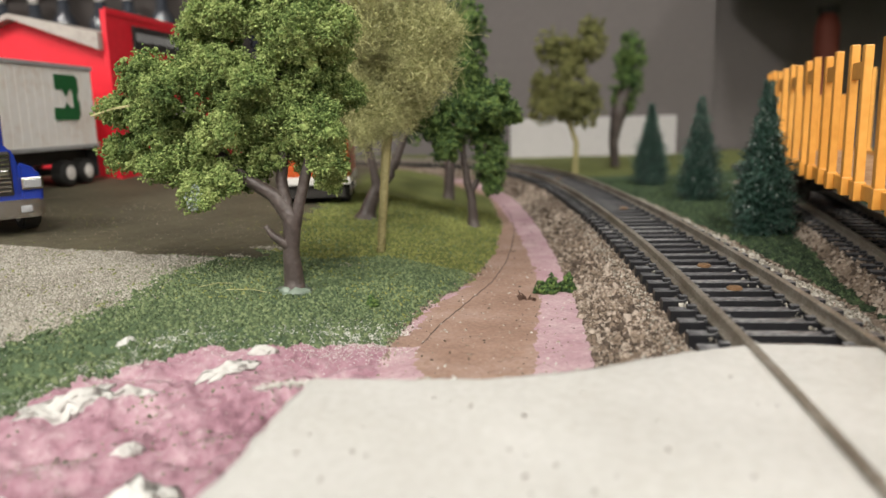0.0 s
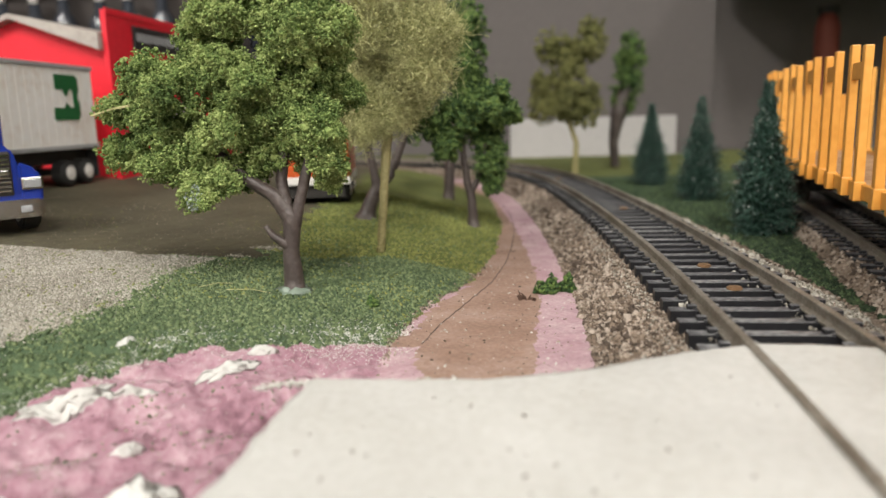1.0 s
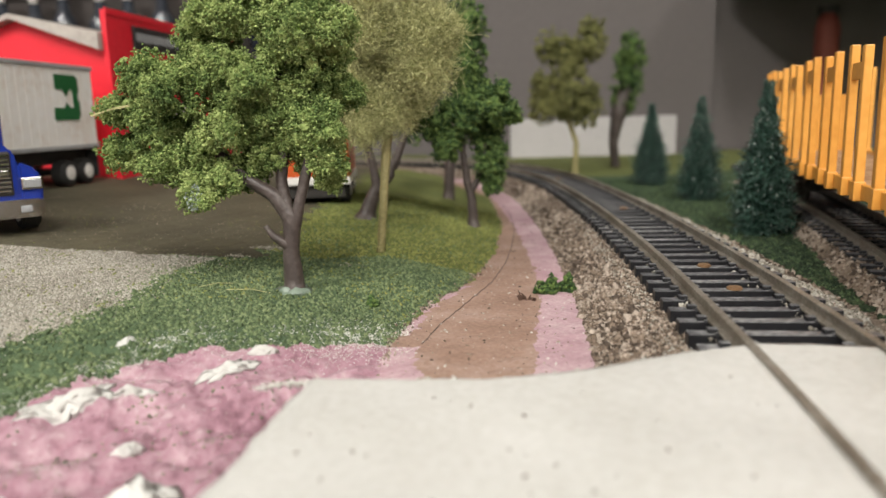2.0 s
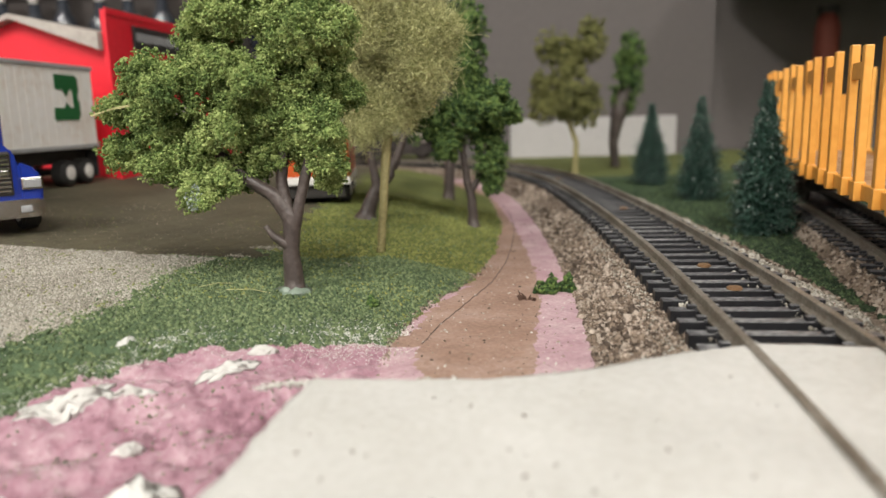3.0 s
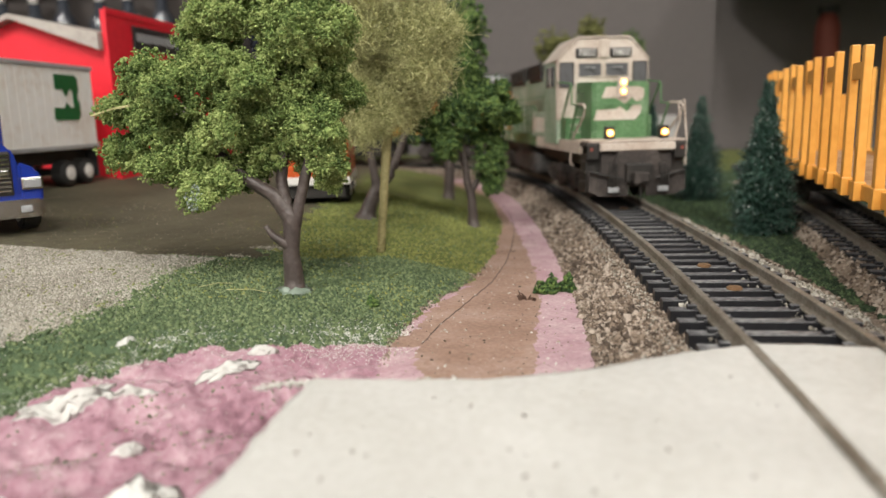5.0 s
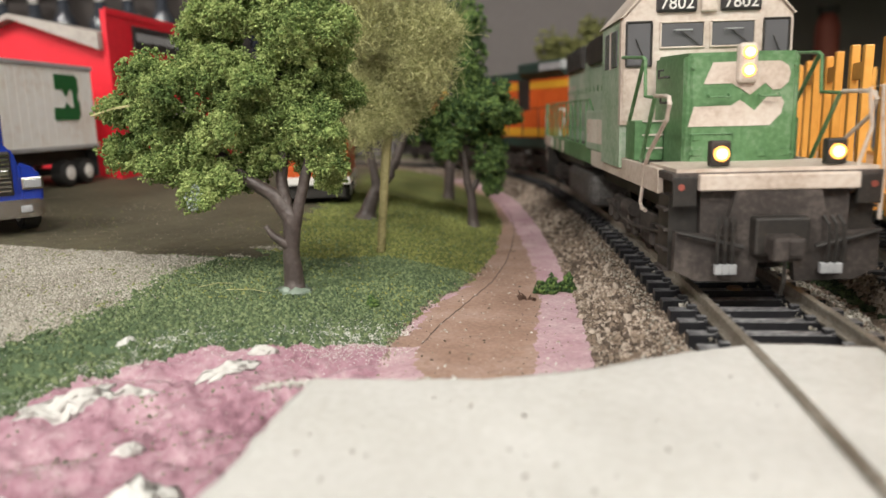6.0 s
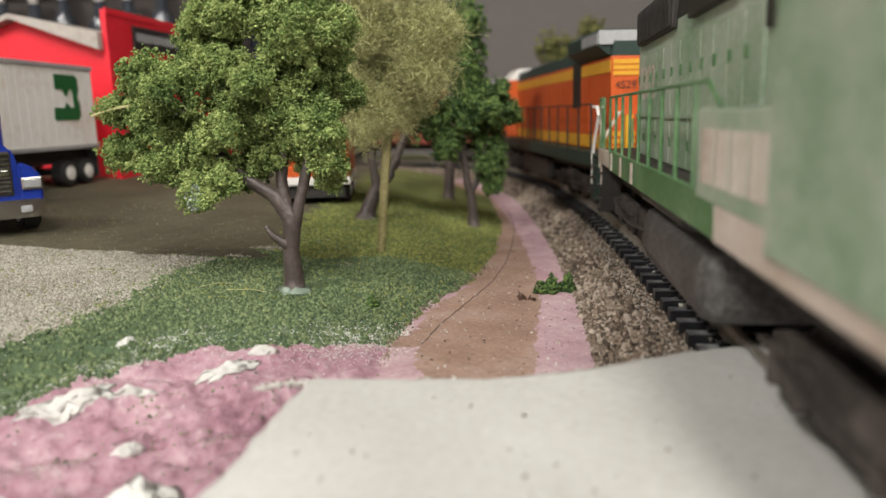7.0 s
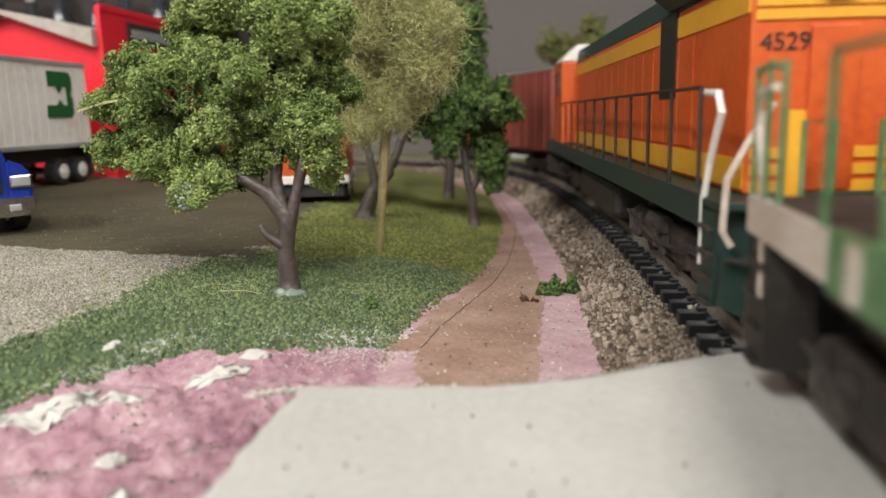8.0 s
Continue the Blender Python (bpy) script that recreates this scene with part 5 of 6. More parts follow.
def orange_locomotive():
    """Runs long hood first: its radiator end leads."""
    g = empty("orange_locomotive", pose(0, 0, 0), "orange and yellow diesel locomotive with a dark green roof", "locomotive")
    L = 246.0
    part("frame", B(-12, 12, -L + 4, -3, 12, 18.2), M["black"], g)
    part("walkway", B(-17.6, 17.6, -L, -0.5, 18.2, 19.4, bev=0.2), M["dgreen"], g, "dark green walkway")
    for s in (-1, 1):
        part("sill", B(s * 17.2 - 0.5, s * 17.2 + 0.5, -L + 1, -8, 15.0, 19.6), M["dgreen"], g)
    hood = part("long_hood", B(-11.6, 11.6, -190, -9, 19.5, 50, bev=0.4), M["orange"], g, "orange long hood")
    for s in (-1, 1):
        for z0, z1 in ((20.2, 24.6), (45.0, 48.8)):
            part("yellow_band", B(s * 11.7 - 0.15, s * 11.7 + 0.15, -189, -9.4, z0, z1), M["yellow"], hood, "yellow band")
        for k in range(15):
            y = -40 - k * 9.8
            part("hood_door", B(s * 11.75 - 0.15, s * 11.75 + 0.15, y - 4.6, y + 4.6, 25.2, 44.4, bev=0.1), M["orange"], hood)
        # shadow below the radiator overhang, put in as a black panel
        part("dark_panel", B(s * 11.9 - 0.2, s * 11.9 + 0.2, -58, -46, 34, 50), M["black"], hood, "dark panel standing in for the radiator overhang's shadow")
    for z in (44.6, 46.4, 48.2):
        part("end_band", B(-11, 11, -9.1, -8.7, z - 0.7, z + 0.7), M["yellow"], hood, "yellow end stripe")
    for z in (20.6, 23.0, 25.4):
        part("end_band", B(-11, 11, -9.1, -8.7, z - 0.8, z + 0.8), M["yellow"], hood, "yellow end stripe")
    plain_text("number", "4529", 3.5, M["black"], hood, Matrix.Translation((6.8 * MM, -8.85 * MM, 40.8 * MM)) @ pose(0, 0, 0, 90, 0, 180), "black digits")
    part("end_door", B(-3.4, 3.4, -9.2, -8.4, 20, 43, bev=0.2), M["orange"], hood)
    bm = bmesh.new()
    prism(bm, [(-11.5, 50.1), (11.5, 50.1), (10.6, 54.6), (-10.6, 54.6)], "y", -190, -9.2)
    part("hood_roof", bm, M["dgreen"], g, "dark green hood roof")
    bm = bmesh.new()
    prism(bm, [(-15.6, 53.4), (-12, 50.6), (12, 50.6), (15.6, 53.4), (15.6, 57.4), (14.6, 58.4), (-14.6, 58.4), (-15.6, 57.4)], "y", -52, -11)
    rad = part("radiator_wing", bm, M["dgreen"], g, "overhanging dark green radiator housing")
    part("radiator_end", B(-15.4, 15.4, -10.9, -10.2, 53.6, 58.0, bev=0.2), M["silver"], rad, "silver grey radiator end")
    part("radiator_screen", B(-10, 10, -10.4, -9.9, 54.3, 57.3), M["silver"], rad)
    for s in (-1, 1):
        part("radiator_side", B(s * 15.7 - 0.2, s * 15.7 + 0.2, -30, -11, 53.8, 57.2), M["silver"], rad, "silver grey radiator screen")
    lh = part("headlight_housing", B(-2, 2, -9.0, -7.6, 46.6, 51.2, bev=0.4), M["black"], hood)
    part("bulb", rod(bmesh.new(), (0, -7.7, 49), (0, -7.2, 49), 1.2, n=16), M["silver"], lh, "unlit lamp")
    cab = part("cab", B(-17.2, 17.2, -216, -190.2, 19.5, 51, bev=0.8), M["orange"], g, "orange cab")
    bm = bmesh.new()
    prism(bm, [(-17.2, 51.1), (17.2, 51.1), (11, 57), (-11, 57)], "y", -216, -190)
    part("cab_roof", bm, M["white"], cab, "pale cab roof")
    for s in (-1, 1):
        part("side_window", B(s * 17.3 - 0.2, s * 17.3 + 0.2, -212, -195, 39, 47), M["glass"], cab)
    part("nose", B(-13, 13, -238, -216.2, 19.5, 42, bev=1.5), M["orange"], g)
    part("fuel_tank", B(-14.4, 14.4, -158, -94, 3.4, 13, bev=2), M["black"], g)
    for s in (-1, 1):
        ys = [-12 - 16.4 * k for k in range(12)]
        handrail(g, s * 17.2, ys, 19.4, 35, M["black"], 0.3)
        part("grab_iron", bar(bmesh.new(), [(s * 17.2, -9.5, 34.2), (s * 17.3, -4.0, 34.0), (s * 17.3, -2.4, 31.5), (s * 17.3, -6.5, 24.5), (s * 17.4, -8.5, 19), (s * 17.4, -8.5, 9.5)], 0.5, 8), M["white"], g, "white bent grab iron")
        part("grab_iron", bar(bmesh.new(), [(s * 11.0, -1.0, 32.5), (s * 14.5, -0.6, 27), (s * 16.9, -0.4, 22.5), (s * 17.2, -0.4, 15.5), (s * 16.0, -0.2, 13.5)], 0.5, 8), M["cream"], g, "cream bent grab iron")
        part("yellow_post", B(s * 8 - 1.1, s * 8 + 1.1, -2.4, -0.8, 19.4, 31.5), M["yellow"], g, "yellow end post")
        part("end_rail", bar(bmesh.new(), [(s * 7, -0.8, 19.5), (s * 7, -0.8, 30), (s * 3, -0.8, 30), (s * 3, -0.8, 19.5)], 0.4), M["bngreen"], g)
    snow_plough(g, 0.0, 1, M["dgreen"])
    snow_plough(g, -L, -1, M["rust"])
    step_block(g, 0.0, 1, M["dgreen"])
    bogie(g, -46, (-69, -46, -23), 29, M["rust"])
    bogie(g, -200, (-223, -200, -177), 29, M["rust"])
    return g


def red_boxcar():
    g = empty("red_boxcar", pose(0, 0, 0), "oxide red boxcar coupled behind the locomotives", "railway car")
    body = part("body", B(-17, 17, -176, -3, 13, 52, bev=0.5), M["boxred"], g)
    for s in (-1, 1):
        for k in range(14):
            y = -10 - k * 12.2
            part("side_rib", B(s * 17.3 - 0.35, s * 17.3 + 0.35, y - 0.6, y + 0.6, 14, 50.5), M["boxred"], body)
        part("sliding_door", B(s * 17.9 - 0.4, s * 17.9 + 0.4, -104, -74, 15, 49.5, bev=0.2), M["boxred"], body)
    bm = bmesh.new()
    prism(bm, [(-17.3, 52.1), (17.3, 52.1), (0, 55)], "y", -176.4, -2.6)
    part("roof", bm, M["silver"], g)
    part("frame", B(-6, 6, -177, -1, 8, 13), M["black"], g)
    for yc in (-34, -146):
        b = part("bogie_frame", B(-7, 7, yc - 11, yc + 11, 5.5, 8.5), M["black"], g)
        for s in (-1, 1):
            part("side_frame", B(s * 11.6 - 1, s * 11.6 + 1, yc - 13, yc + 13, 3.4, 8.4, bev=0.5), M["rust"], b)
            for o in (-10, 10):
                part("wheel", rod(bmesh.new(), (s * 7.6, yc + o, 5.3), (s * 10, yc + o, 5.3), 5.3, n=24), M["rust"], b)
    for y, d in ((0, 1), (-179, -1)):
        part("coupler", B(-1.8, 2.2, y - 3, y + 4, 8.4, 11.6, bev=0.5), M["rust"], g)
    return g


TRAIN = [(green_locomotive(), 0.0, 48.0, 176.0), (orange_locomotive(), 234.0, 44.0, 202.0), (red_boxcar(), 493.0, 34.0, 146.0)]


# ---- loose scenery: turf, stones, plaster, twigs ----
def sprinkle(name, box_, regions, per_mm2, size, material, seed, label, category, lift=0.15, flat=0.6, near=None):
    """Grains strewn over those regions of the ground inside box_ (x0, x1, y0, y1)."""
    rng = np.random.default_rng(seed)
    x0, x1, y0, y1 = box_
    n = int((x1 - x0) * (y1 - y0) * per_mm2)
    x, y = rng.uniform(x0, x1, n), rng.uniform(y0, y1, n)
    keep = np.isin(region(x, y), regions)
    if near is not None:
        keep &= near(x, y, rng)
    x, y = x[keep], y[keep]
    pts = np.stack([x, y, level(x, y) + lift * size], 1)
    ob = crumbs(name, pts, size, material, rng, flat=flat)
    return tagged(ob, label, category, kind="stuff")


def patchy(size, seed, cut):
    return lambda x, y, rng: wob(x, y, size, seed) + 0.35 * rng.normal(size=len(x)) > cut


LEFT_TURF = (-110, 12, 84, 200)
sprinkle("turf", LEFT_TURF, (3,), 3.2, 0.44, M["turfdark"], 101, "fine dark green foam turf crumbs", "turf")
sprinkle("turf", (-70, 12, 140, 205), (3,), 0.9, 0.36, M["turflime"], 102, "yellowish turf crumbs among darker ones", "turf", near=patchy(14, 2, -0.1))
sprinkle("turf", (-60, 30, 172, 300), (4,), 1.9, 0.48, M["turflime"], 103, "fine yellow-green foam turf", "turf")
sprinkle("turf", (-60, 30, 172, 290), (4,), 0.7, 0.42, M["turfdark"], 104, "dark crumbs in the yellow-green turf", "turf", near=patchy(18, 5, 0.15))
sprinkle("turf", (66, 190, 100, 440), (9,), 1.3, 0.6, M["turfdeep"], 105, "coarse dark green turf between the tracks", "turf")
sprinkle("turf", (-140, -38, 170, 250), (6, 5), 0.07, 0.24, M["turflime"], 106, "thin olive turf on the dirt lot", "turf", near=patchy(22, 1, 0.0))
sprinkle("dirt_grit", (-140, -38, 170, 260), (6,), 0.6, 0.15, M["stone"], 107, "fine brown grit on the lot", "grit", near=patchy(15, 7, 0.1))
sprinkle("gravel", (-125, -52, 95, 200), (5,), 6.5, 0.25, M["stoneg"], 108, "pale grey-beige loose gravel", "gravel")
sprinkle("gravel", (-100, -40, 100, 200), (3,), 0.08, 0.26, M["stoneg"], 109, "stray gravel in the turf", "gravel", near=patchy(16, 3, 0.1))
sprinkle("ballast", (10, 62, 86, 330), (7,), 4.6, 0.42, M["stone"], 110, "loose brown and grey ballast stones", "ballast",
         near=lambda x, y, rng: (dist_line(x, y) > 13.0) & (x < centre_x(y)))
sprinkle("ballast", (-40, 62, 330, 520), (7,), 0.7, 0.9, M["stone"], 111, "loose brown ballast stones", "ballast", near=lambda x, y, rng: dist_line(x, y) > 14.6)
sprinkle("ballast", (60, 104, 86, 400), (7,), 1.6, 0.6, M["stoneg"], 112, "pale ballast along the rail", "ballast",
         near=lambda x, y, rng: (dist_line(x, y) > 11.5) & (x > centre_x(y)) & (dist_line(x, y) < 24))
sprinkle("ballast", (84, 190, 130, 420), (7,), 0.9, 0.7, M["stone"], 113, "brown ballast of the siding", "ballast", near=lambda x, y, rng: dist_line(x, y) > 26)
sprinkle("plaster_dust", (-75, 4, 98, 145), (3, 2, 0), 46.0, 0.115, M["turfwhite"], 114, "white plaster dust on the turf's edge", "dust",
         near=lambda x, y, rng: (np.abs(y - np.interp(x, [-75, -61, -46, -20, -9], [92, 103, 118, 126, 132]) - 2.0) < np.abs(rng.normal(size=len(x))) * np.interp(x, [-60, -30, -12, 0], [2.6, 4.0, 6.0, 5.0])) & (wob(x, y, 12, 4) + 0.4 * rng.normal(size=len(x)) > np.interp(x, [-50, -25, -12], [0.1, -0.1, -0.4])))
sprinkle("path_grit", (-14, 40, 90, 280), (1, 2), 0.16, 0.22, M["stone"], 115, "fine brown grit on the path", "grit")
sprinkle("path_grit", (-14, 40, 90, 200), (1, 2), 0.05, 0.22, M["turfwhite"], 116, "white flecks on the path", "grit")
sprinkle("path_grit", (-12, 20, 120, 200), (1, 2, 3), 2.6, 0.40, M["stone"], 117, "loose dirt along the path's bank", "grit",
         near=lambda x, y, rng: np.abs(path_left(y) - x - 0.3) < np.abs(rng.normal(size=len(x))) * 0.8)
sprinkle("foam_crumb", (-90, -10, 55, 130), (0,), 0.16, 0.32, M["foam"], 118, "pink foam crumbs on the carved foam", "crumbs")
sprinkle("foam_crumb", (-90, -10, 55, 130), (0,), 0.7, 0.11, M["turfwhite"], 119, "white plaster flecks on the carved foam", "crumbs", near=patchy(9, 8, 0.25))
sprinkle("turf", (-90, -24, 60, 112), (0,), 2.5, 0.22, M["turfdark"], 120, "stray turf fallen on the carved foam", "turf", near=patchy(7, 11, 0.5))

sprinkle("turf", (-125, -52, 95, 190), (5,), 0.9, 0.28, M["turflime"], 121, "thin olive turf strewn on the gravel", "turf", near=patchy(9, 6, 0.42))
sprinkle("turf", (-95, -50, 95, 175), (5,), 2.0, 0.30, M["turfdark"], 122, "turf thinning out into the gravel", "turf",
         near=lambda x, y, rng: x > np.interp(y, GRAVEL_Y, GRAVEL_X) - np.abs(rng.normal(size=len(x))) * 5)
sprinkle("gravel", (-95, -45, 95, 180), (3,), 1.6, 0.30, M["stoneg"], 123, "gravel thinning out into the turf", "gravel",
         near=lambda x, y, rng: x < np.interp(y, GRAVEL_Y, GRAVEL_X) + np.abs(rng.normal(size=len(x))) * 3.5)
for cx, cy, ra, rb, seed in ((-44, 189, 6.5, 3.0, 124), (-22.5, 176, 3.4, 2.0, 125), (-52, 179, 3, 1.5, 126)):
    sprinkle("sand_patch", (cx - 12, cx + 12, cy - 8, cy + 8), (3, 4, 6), 6.0, 0.26, M["stoneg"], seed, "bare pale sandy patch in the turf", "sand",
             near=lambda x, y, rng: ((x - cx) / ra) ** 2 + ((y - cy) / rb) ** 2 + 0.25 * rng.normal(size=len(x)) + 0.3 * wob(x, y, 3, 2) < 0.9)

sprinkle("ballast", (10, 62, 90, 330), (7,), 1.1, 0.85, M["stone"], 127, "larger ballast stones on the bank", "ballast",
         near=lambda x, y, rng: (dist_line(x, y) > 19.5) & (x < centre_x(y)) & (wob(x, y, 9, 2) + 0.6 * rng.normal(size=len(x)) > -0.1))
sprinkle("plaster_dust", (10, 45, 86, 125), (7,), 5.0, 0.22, M["turfwhite"], 128, "pale plaster dust on the ballast beside the crossing", "dust", lift=1.2,
         near=lambda x, y, rng: (dist_line(x, y) > 14) & (y < 95 + 9 * np.abs(rng.normal(size=len(x)))))
sprinkle("plaster_dust", (10, 60, 100, 260), (7,), 1.6, 0.26, M["stoneg"], 129, "pale dust on the crown of the ballast", "dust", lift=1.2,
         near=lambda x, y, rng: (np.abs(dist_line(x, y) - 17.5) < 1.6 * np.abs(rng.normal(size=len(x)))) & (x < centre_x(y)) & (dist_line(x, y) > 14.8))


def rail_chips():
    """Pale chips and glue along the feet of the rails."""
    rng = np.random.default_rng(140)
    pts = []
    for i in range(5200):
        s = 98 + 260 * rng.uniform() ** 1.5
        side = rng.choice([-1, 1])
        off = side * 8.85 + rng.choice([-1, 1]) * (1.5 + abs(rng.normal()) * 0.9)
        x, y, th = on_line(s, off)
        if math.sin(s * 0.21 + side) + 0.8 * rng.normal() > 0.35:
            pts.append((x, y, -2.9 - 1.6 * rng.uniform()))
    tagged(crumbs("rail_chips", np.array(pts), 0.42, M["stoneg"], rng), "pale stone chips glued along the rail feet", "ballast", kind="stuff")


rail_chips()


def slab_grit():
    rng = np.random.default_rng(130)
    x, y = rng.uniform(-20, 40, 46), rng.uniform(52, 90, 46)
    pts = np.stack([x, y, slab_top(x, y) + 0.05], 1)
    tagged(crumbs("slab_grit", pts, 0.26, M["twig"], rng, spread=0.6), "dark specks lying on the white crossing", "grit", kind="stuff")
    x = rng.uniform(-26, 40, 900)
    y = far_edge(x) + rng.normal(size=900) * 0.5 - 0.2
    pts = np.stack([x, y, slab_top(x, y) - 0.2 - np.abs(rng.normal(size=900)) * 0.3], 1)
    tagged(crumbs("plaster_crumb", pts, 0.30, M["turfwhite"], rng), "plaster crumbs along the crossing's broken edge", "crumbs", kind="stuff")
    y = rng.uniform(45, 92, 1100)
    x = slab_left(y) - np.abs(rng.normal(size=1100)) * 1.3
    pts = np.stack([x, y, level(x, y) + 0.1 + rng.uniform(0, 1, 1100) * 2.5 * np.exp(-(slab_left(y) - x).clip(0) * 0.9)], 1)
    tagged(crumbs("plaster_crumb", pts, 0.38, M["turfwhite"], rng), "plaster crumbs at the crossing's side", "crumbs", kind="stuff")


slab_grit()


def plaster_patch(x, y, a, b, turn, seed, tall=1.2):
    """A flat ragged lump of plaster sunk into the foam."""
    bm = bmesh.new()
    res = bmesh.ops.create_icosphere(bm, subdivisions=4, radius=1)
    c, s = math.cos(radians(turn)), math.sin(radians(turn))
    for v in res["verts"]:
        d = v.co.copy()
        k = 1 + 0.55 * noise.noise(d * 2.6 + Vector((seed, 1, 2))) + 0.45 * noise.noise(d * 7 + Vector((2, seed, 1)))
        u, w = d.x * a * k, d.y * b * k
        px_, py_ = x + u * c - w * s, y + u * s + w * c
        v.co = (px_, py_, float(level(px_, py_)) + d.z * tall * (1 + 0.4 * noise.noise(d * 4)))
    return tagged(link("plaster_patch", bm, M["plaster"], smooth=True), "ragged white plaster patch on pink foam", "plaster", "plaster patches")


PATCHES = [(-36, 112, 4.5, 1.6, 35), (-56, 101, 6.0, 1.7, 32), (-37.5, 81, 4.6, 2.4, 12), (-53, 78, 2.2, 1.6, 0), (-54, 117.5, 1.3, 0.5, 20), (-47, 104, 2.8, 0.8, 25), (-31, 118, 2.2, 0.7, 20), (-43, 91, 2.0, 0.6, 40)]
for i, (x, y, a, b, turn) in enumerate(PATCHES):
    plaster_patch(x, y, a, b, turn, i * 3.1)


def plaster_skirt():
    """Grey plaster run down beside the crossing."""
    for i, (x, y, a, b, turn) in enumerate([(-22.5, 84, 6.5, 2.2, 78), (-25.2, 70, 6.5, 2.4, 80), (-21.5, 94, 4.5, 1.7, 40)]):
        ob = plaster_patch(x, y, a, b, turn, 40 + i * 2.3, 1.6)
        tagged(ob, "thin grey plaster run beside the crossing", "plaster")


plaster_skirt()


def rut():
    pts = [(-4.5, 129), (-1, 142), (4.2, 156), (12.1, 178), (17.8, 202), (22.4, 230), (26.6, 263), (28.6, 300), (28.1, 350)]
    bm = bmesh.new()
    last = None
    for k in range(160):
        f = k / 159 * (len(pts) - 1)
        i = min(int(f), len(pts) - 2)
        x = pts[i][0] + (pts[i + 1][0] - pts[i][0]) * (f - i)
        y = pts[i][1] + (pts[i + 1][1] - pts[i][1]) * (f - i)
        w = 0.10 + 0.07 * noise.noise(Vector((k * 0.23, 0, 0)))
        z = float(level(x, y)) + 0.06
        row = [bm.verts.new((x - w, y, z - 0.08)), bm.verts.new((x - w * 0.5, y, z + 0.05)), bm.verts.new((x + w * 0.5, y, z + 0.05)), bm.verts.new((x + w, y, z - 0.08))]
        if last:
            for q in range(3):
                bm.faces.new((last[q], last[q + 1], row[q + 1], row[q]))
        last = row
    tagged(link("wheel_rut", bm, M["rust"]), "thin dark rut pressed along the dirt path", "rut", kind="structure")


rut()


def tuft(x, y, r, seed, label):
    z = float(level(x, y))
    rng = np.random.default_rng(seed)
    d = ball_points(900, rng)
    d[:, 2] = np.abs(d[:, 2]) * 1.35
    pts = np.array([x, y, z]) + d * r * rng.uniform(0.3, 1.05, (900, 1)) * (1 + 0.3 * np.sin(5 * d[:, :1] + seed))
    t = empty("bush", at_mm(0, 0, 0), label, "bush", "small bushes")
    crumbs("foliage", pts, 0.42, M["leafdark"], rng, t)
    bm = bmesh.new()
    lump_core(bm, (x, y, z + r * 0.2), r * 0.6, seed)
    part("core", bm, M["leafdark"], t)


tuft(24.6, 166, 2.7, 201, "small dark green foam bush at the ballast's foot")
tuft(29.4, 168, 2.4, 202, "small dark green foam bush at the ballast's foot")
tuft(-15.5, 150, 1.3, 203, "tiny yellow-green tuft in the turf")


def twig_heap():
    x, y = 18.8, 160.0
    z = float(level(x, y))
    h = empty("twig_heap", at_mm(x, y, z), "little heap of dry brown twigs on the path", "twigs")
    rng = np.random.default_rng(9)
    for i in range(16):
        a, e = rng.uniform(0, 6.28), rng.uniform(0.15, 1.2)
        p = Vector((rng.normal() * 0.9, rng.normal() * 0.6, 0))
        d = Vector((math.cos(a) * math.cos(e), math.sin(a) * math.cos(e), math.sin(e))) * rng.uniform(0.9, 2.1)
        part("twig", bar(bmesh.new(), [p - Vector((0, 0, 0.2)), p + d * 0.5 + Vector((0.1, 0, 0.1)), p + d], [0.24, 0.2, 0.1], 5), M["twig"], h)


twig_heap()


def nail(s, off, label):
    """A flat copper-coloured disc lying on the ties."""
    x, y, th = on_line(s, off)
    bm = bmesh.new()
    rod(bm, (0, 0, -2.5), (0, 0, -1.95), 1.5, n=28)
    bmesh.ops.bevel(bm, geom=[e for e in bm.edges if all(abs(v.co.z + 1.95) < 0.01 for v in e.verts)], offset=0.2, segments=2, affect="EDGES")
    ob = link("copper_disc", bm, M["copper"], m=at_mm(x, y, 0.02))
    return tagged(ob, label, "disc", "copper discs")


for s, off in ((139.75, 0.8), (161.5, 0.6), (263.0, 2.0), (388, 0.5)):
    nail(s, off, "flat copper-coloured disc lying across the ties")


def straw(p, q, r=0.16):
    bm = bmesh.new()
    mid = [(a + b) / 2 + 0.4 for a, b in zip(p, q)]
    bar(bm, [p, mid, q], r, 5)
    tagged(link("straw", bm, M["straw"]), "thin pale straw fibre caught in the scenery", "straw", "straws")


straw((-69.5, 147, 34.5), (-60.5, 144, 36.2), 0.22)
straw((-46.0, 149, standing(-46, 149) + 0.3), (-36.5, 148, standing(-36.5, 148) + 0.4), 0.07)
straw((-52.0, 150, standing(-52, 150) + 0.3), (-46, 154, standing(-46, 154) + 0.4), 0.06)


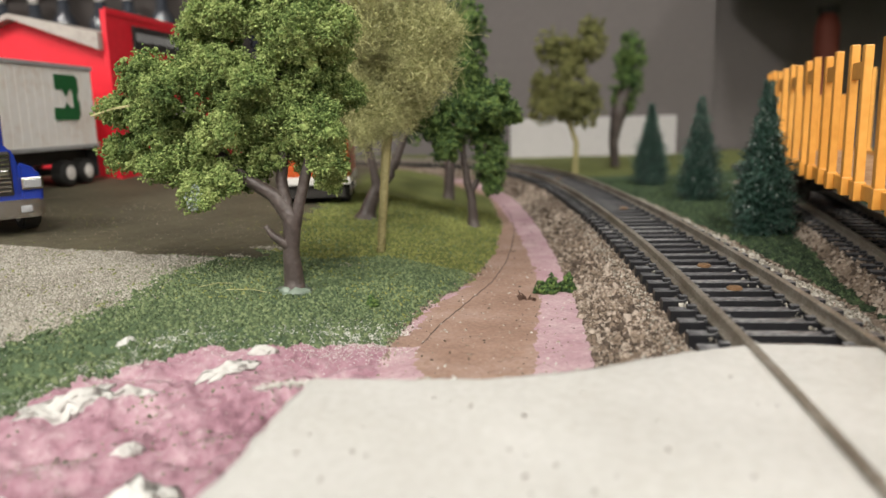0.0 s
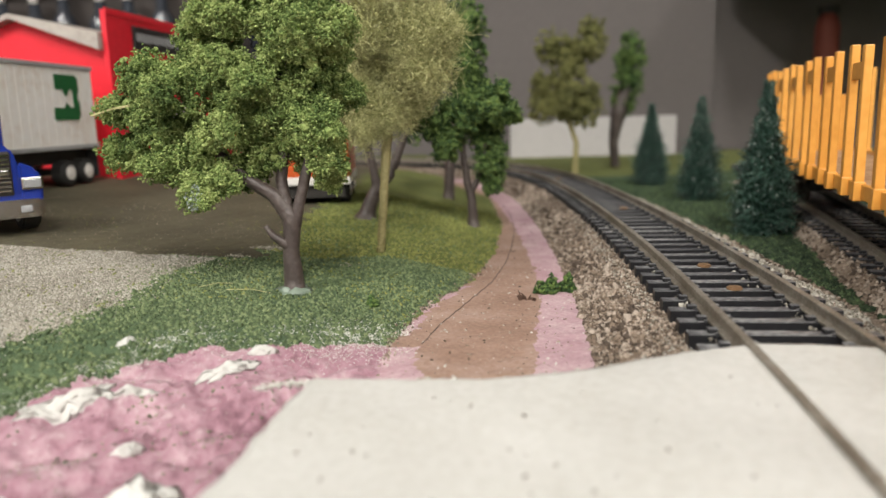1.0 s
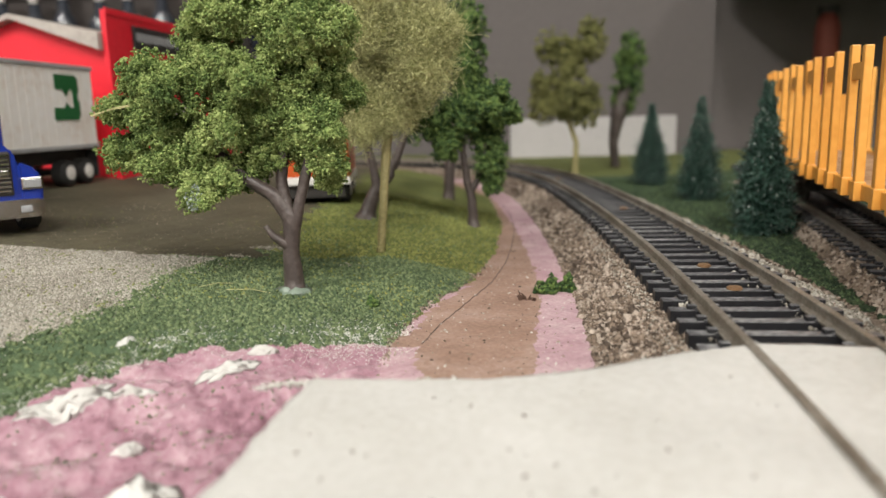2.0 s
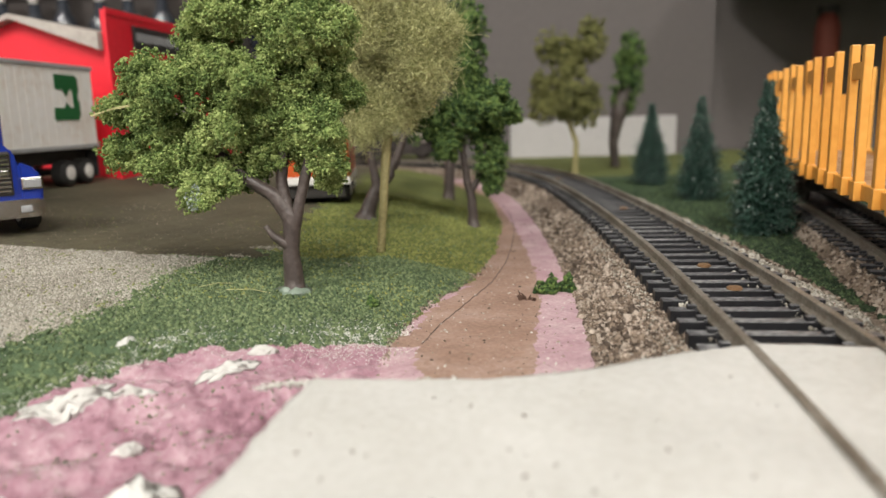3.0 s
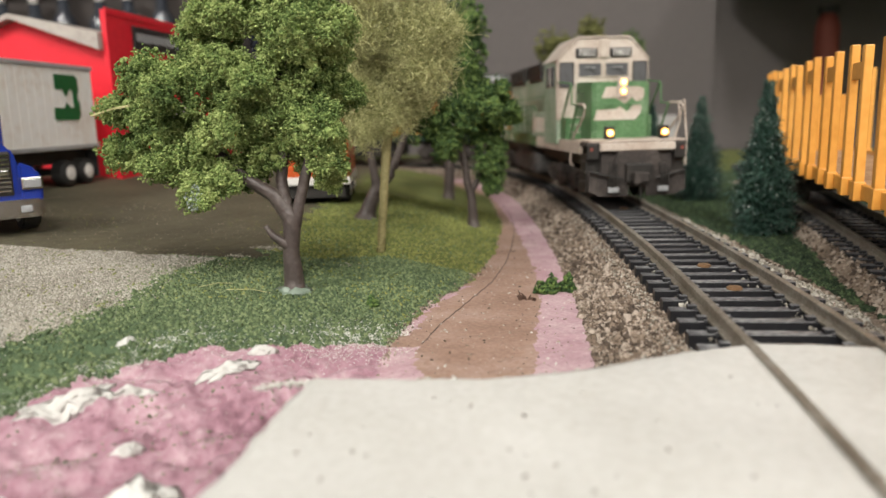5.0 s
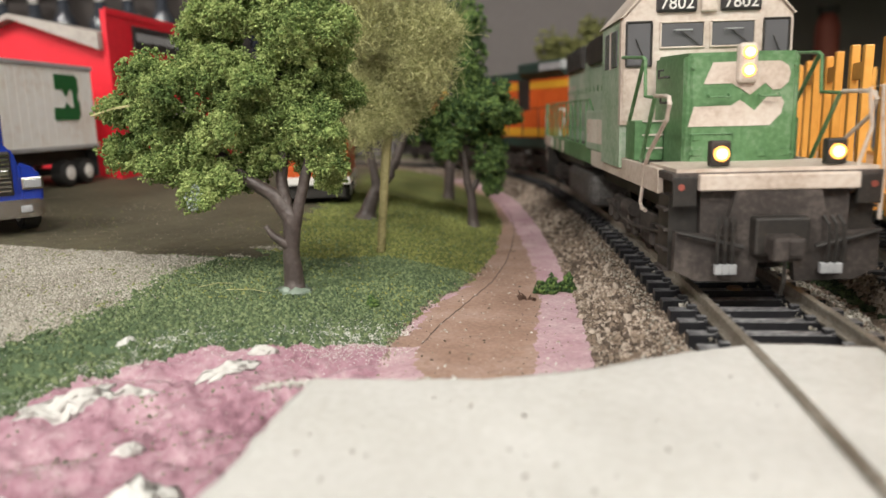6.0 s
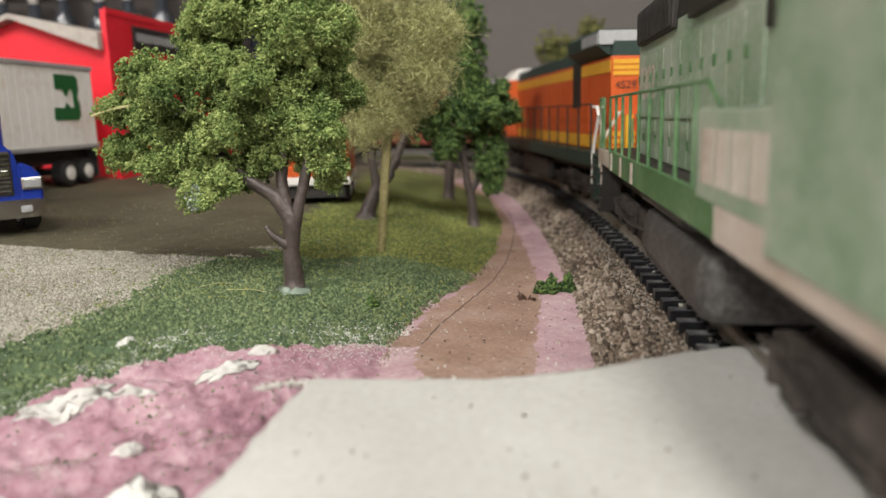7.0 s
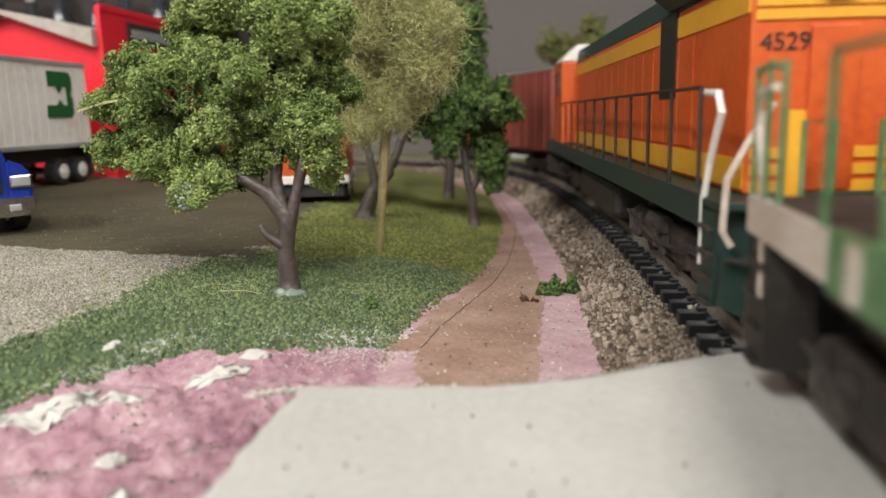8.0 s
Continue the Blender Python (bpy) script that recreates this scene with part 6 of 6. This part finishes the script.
# ---- the dark shelf behind the building, with bottles ----
def bottle(x, y, z, r, tall):
    b = empty("bottle", at_mm(x, y, z), "dark glass bottle with a shiny metal cap", "bottle", "bottles on the shelf")
    bm = bmesh.new()
    bar(bm, [(0, 0, 0), (0, 0, tall * 0.55), (0, 0, tall * 0.7), (0, 0, tall * 0.9)], [r, r, r * 0.5, r * 0.42], 20)
    part("glass", bm, M["bottle"], b, smooth=True)
    part("cap", rod(bmesh.new(), (0, 0, tall * 0.88), (0, 0, tall), r * 0.5, n=16), M["chrome"], b, "shiny metal cap")


slab("shelf_back", (-1160, -90, 684, 689.9, 20, 149.9), M["shade"], "dark panel behind the bottle shelf", "wall")
slab("bottle_shelf", (-1160, -90, 656, 683.9, 84, 90), M["shade"], "dark wooden shelf board behind the building", "shelf")
for i in range(13):
    bottle(-470 + 28.5 * i + 3 * math.sin(i * 2.3), 668 + 2 * math.sin(i * 1.7), 90, 10.5, 56 + 2 * math.sin(i * 4.1))


def flask():
    f = empty("red_flask", at_mm(341, 655, -41), "tall red flask standing in the dark recess", "flask")
    bm = bmesh.new()
    bar(bm, [(0, 0, 0), (0, 0, 140), (0, 0, 148), (0, 0, 152)], [10, 10, 8, 6], 24)
    part("body", bm, M["boxred"], f, smooth=True)
    part("lid", rod(bmesh.new(), (0, 0, 152), (0, 0, 158), 9, n=20), M["black"], f)


flask()


# ---- what moves: the train rolls along its track towards the camera ----
FRONT_AT = 149.0      # mm along the track at 5.8 s
SPEED = 127.5         # mm each second at that time
SLOWING = 6.0         # before that time; it then runs evenly


def car_pose(front, a, b):
    """The pose of a car whose front end is at that place, standing on bogies a and b behind it."""
    p, q = on_line(front + a), on_line(front + b)
    d = Vector((p[0] - q[0], p[1] - q[1], 0)).normalized()
    o = Vector((p[0], p[1], 0)) + d * a
    return Matrix.Translation(o * MM) @ Matrix(((d.y, d.x, 0, 0), (-d.x, d.y, 0, 0), (0, 0, 1, 0), (0, 0, 0, 1)))


def motions():
    for car, back, a, b in TRAIN:
        rows = []
        for k in range(33):
            t = k * 0.25
            u = t - 5.8
            front = FRONT_AT - SPEED * u + (SLOWING if u < 0 else -0.4) * u * u
            rows.append((t, car_pose(front + back, a, b)))
        walk(car, rows)


motions()
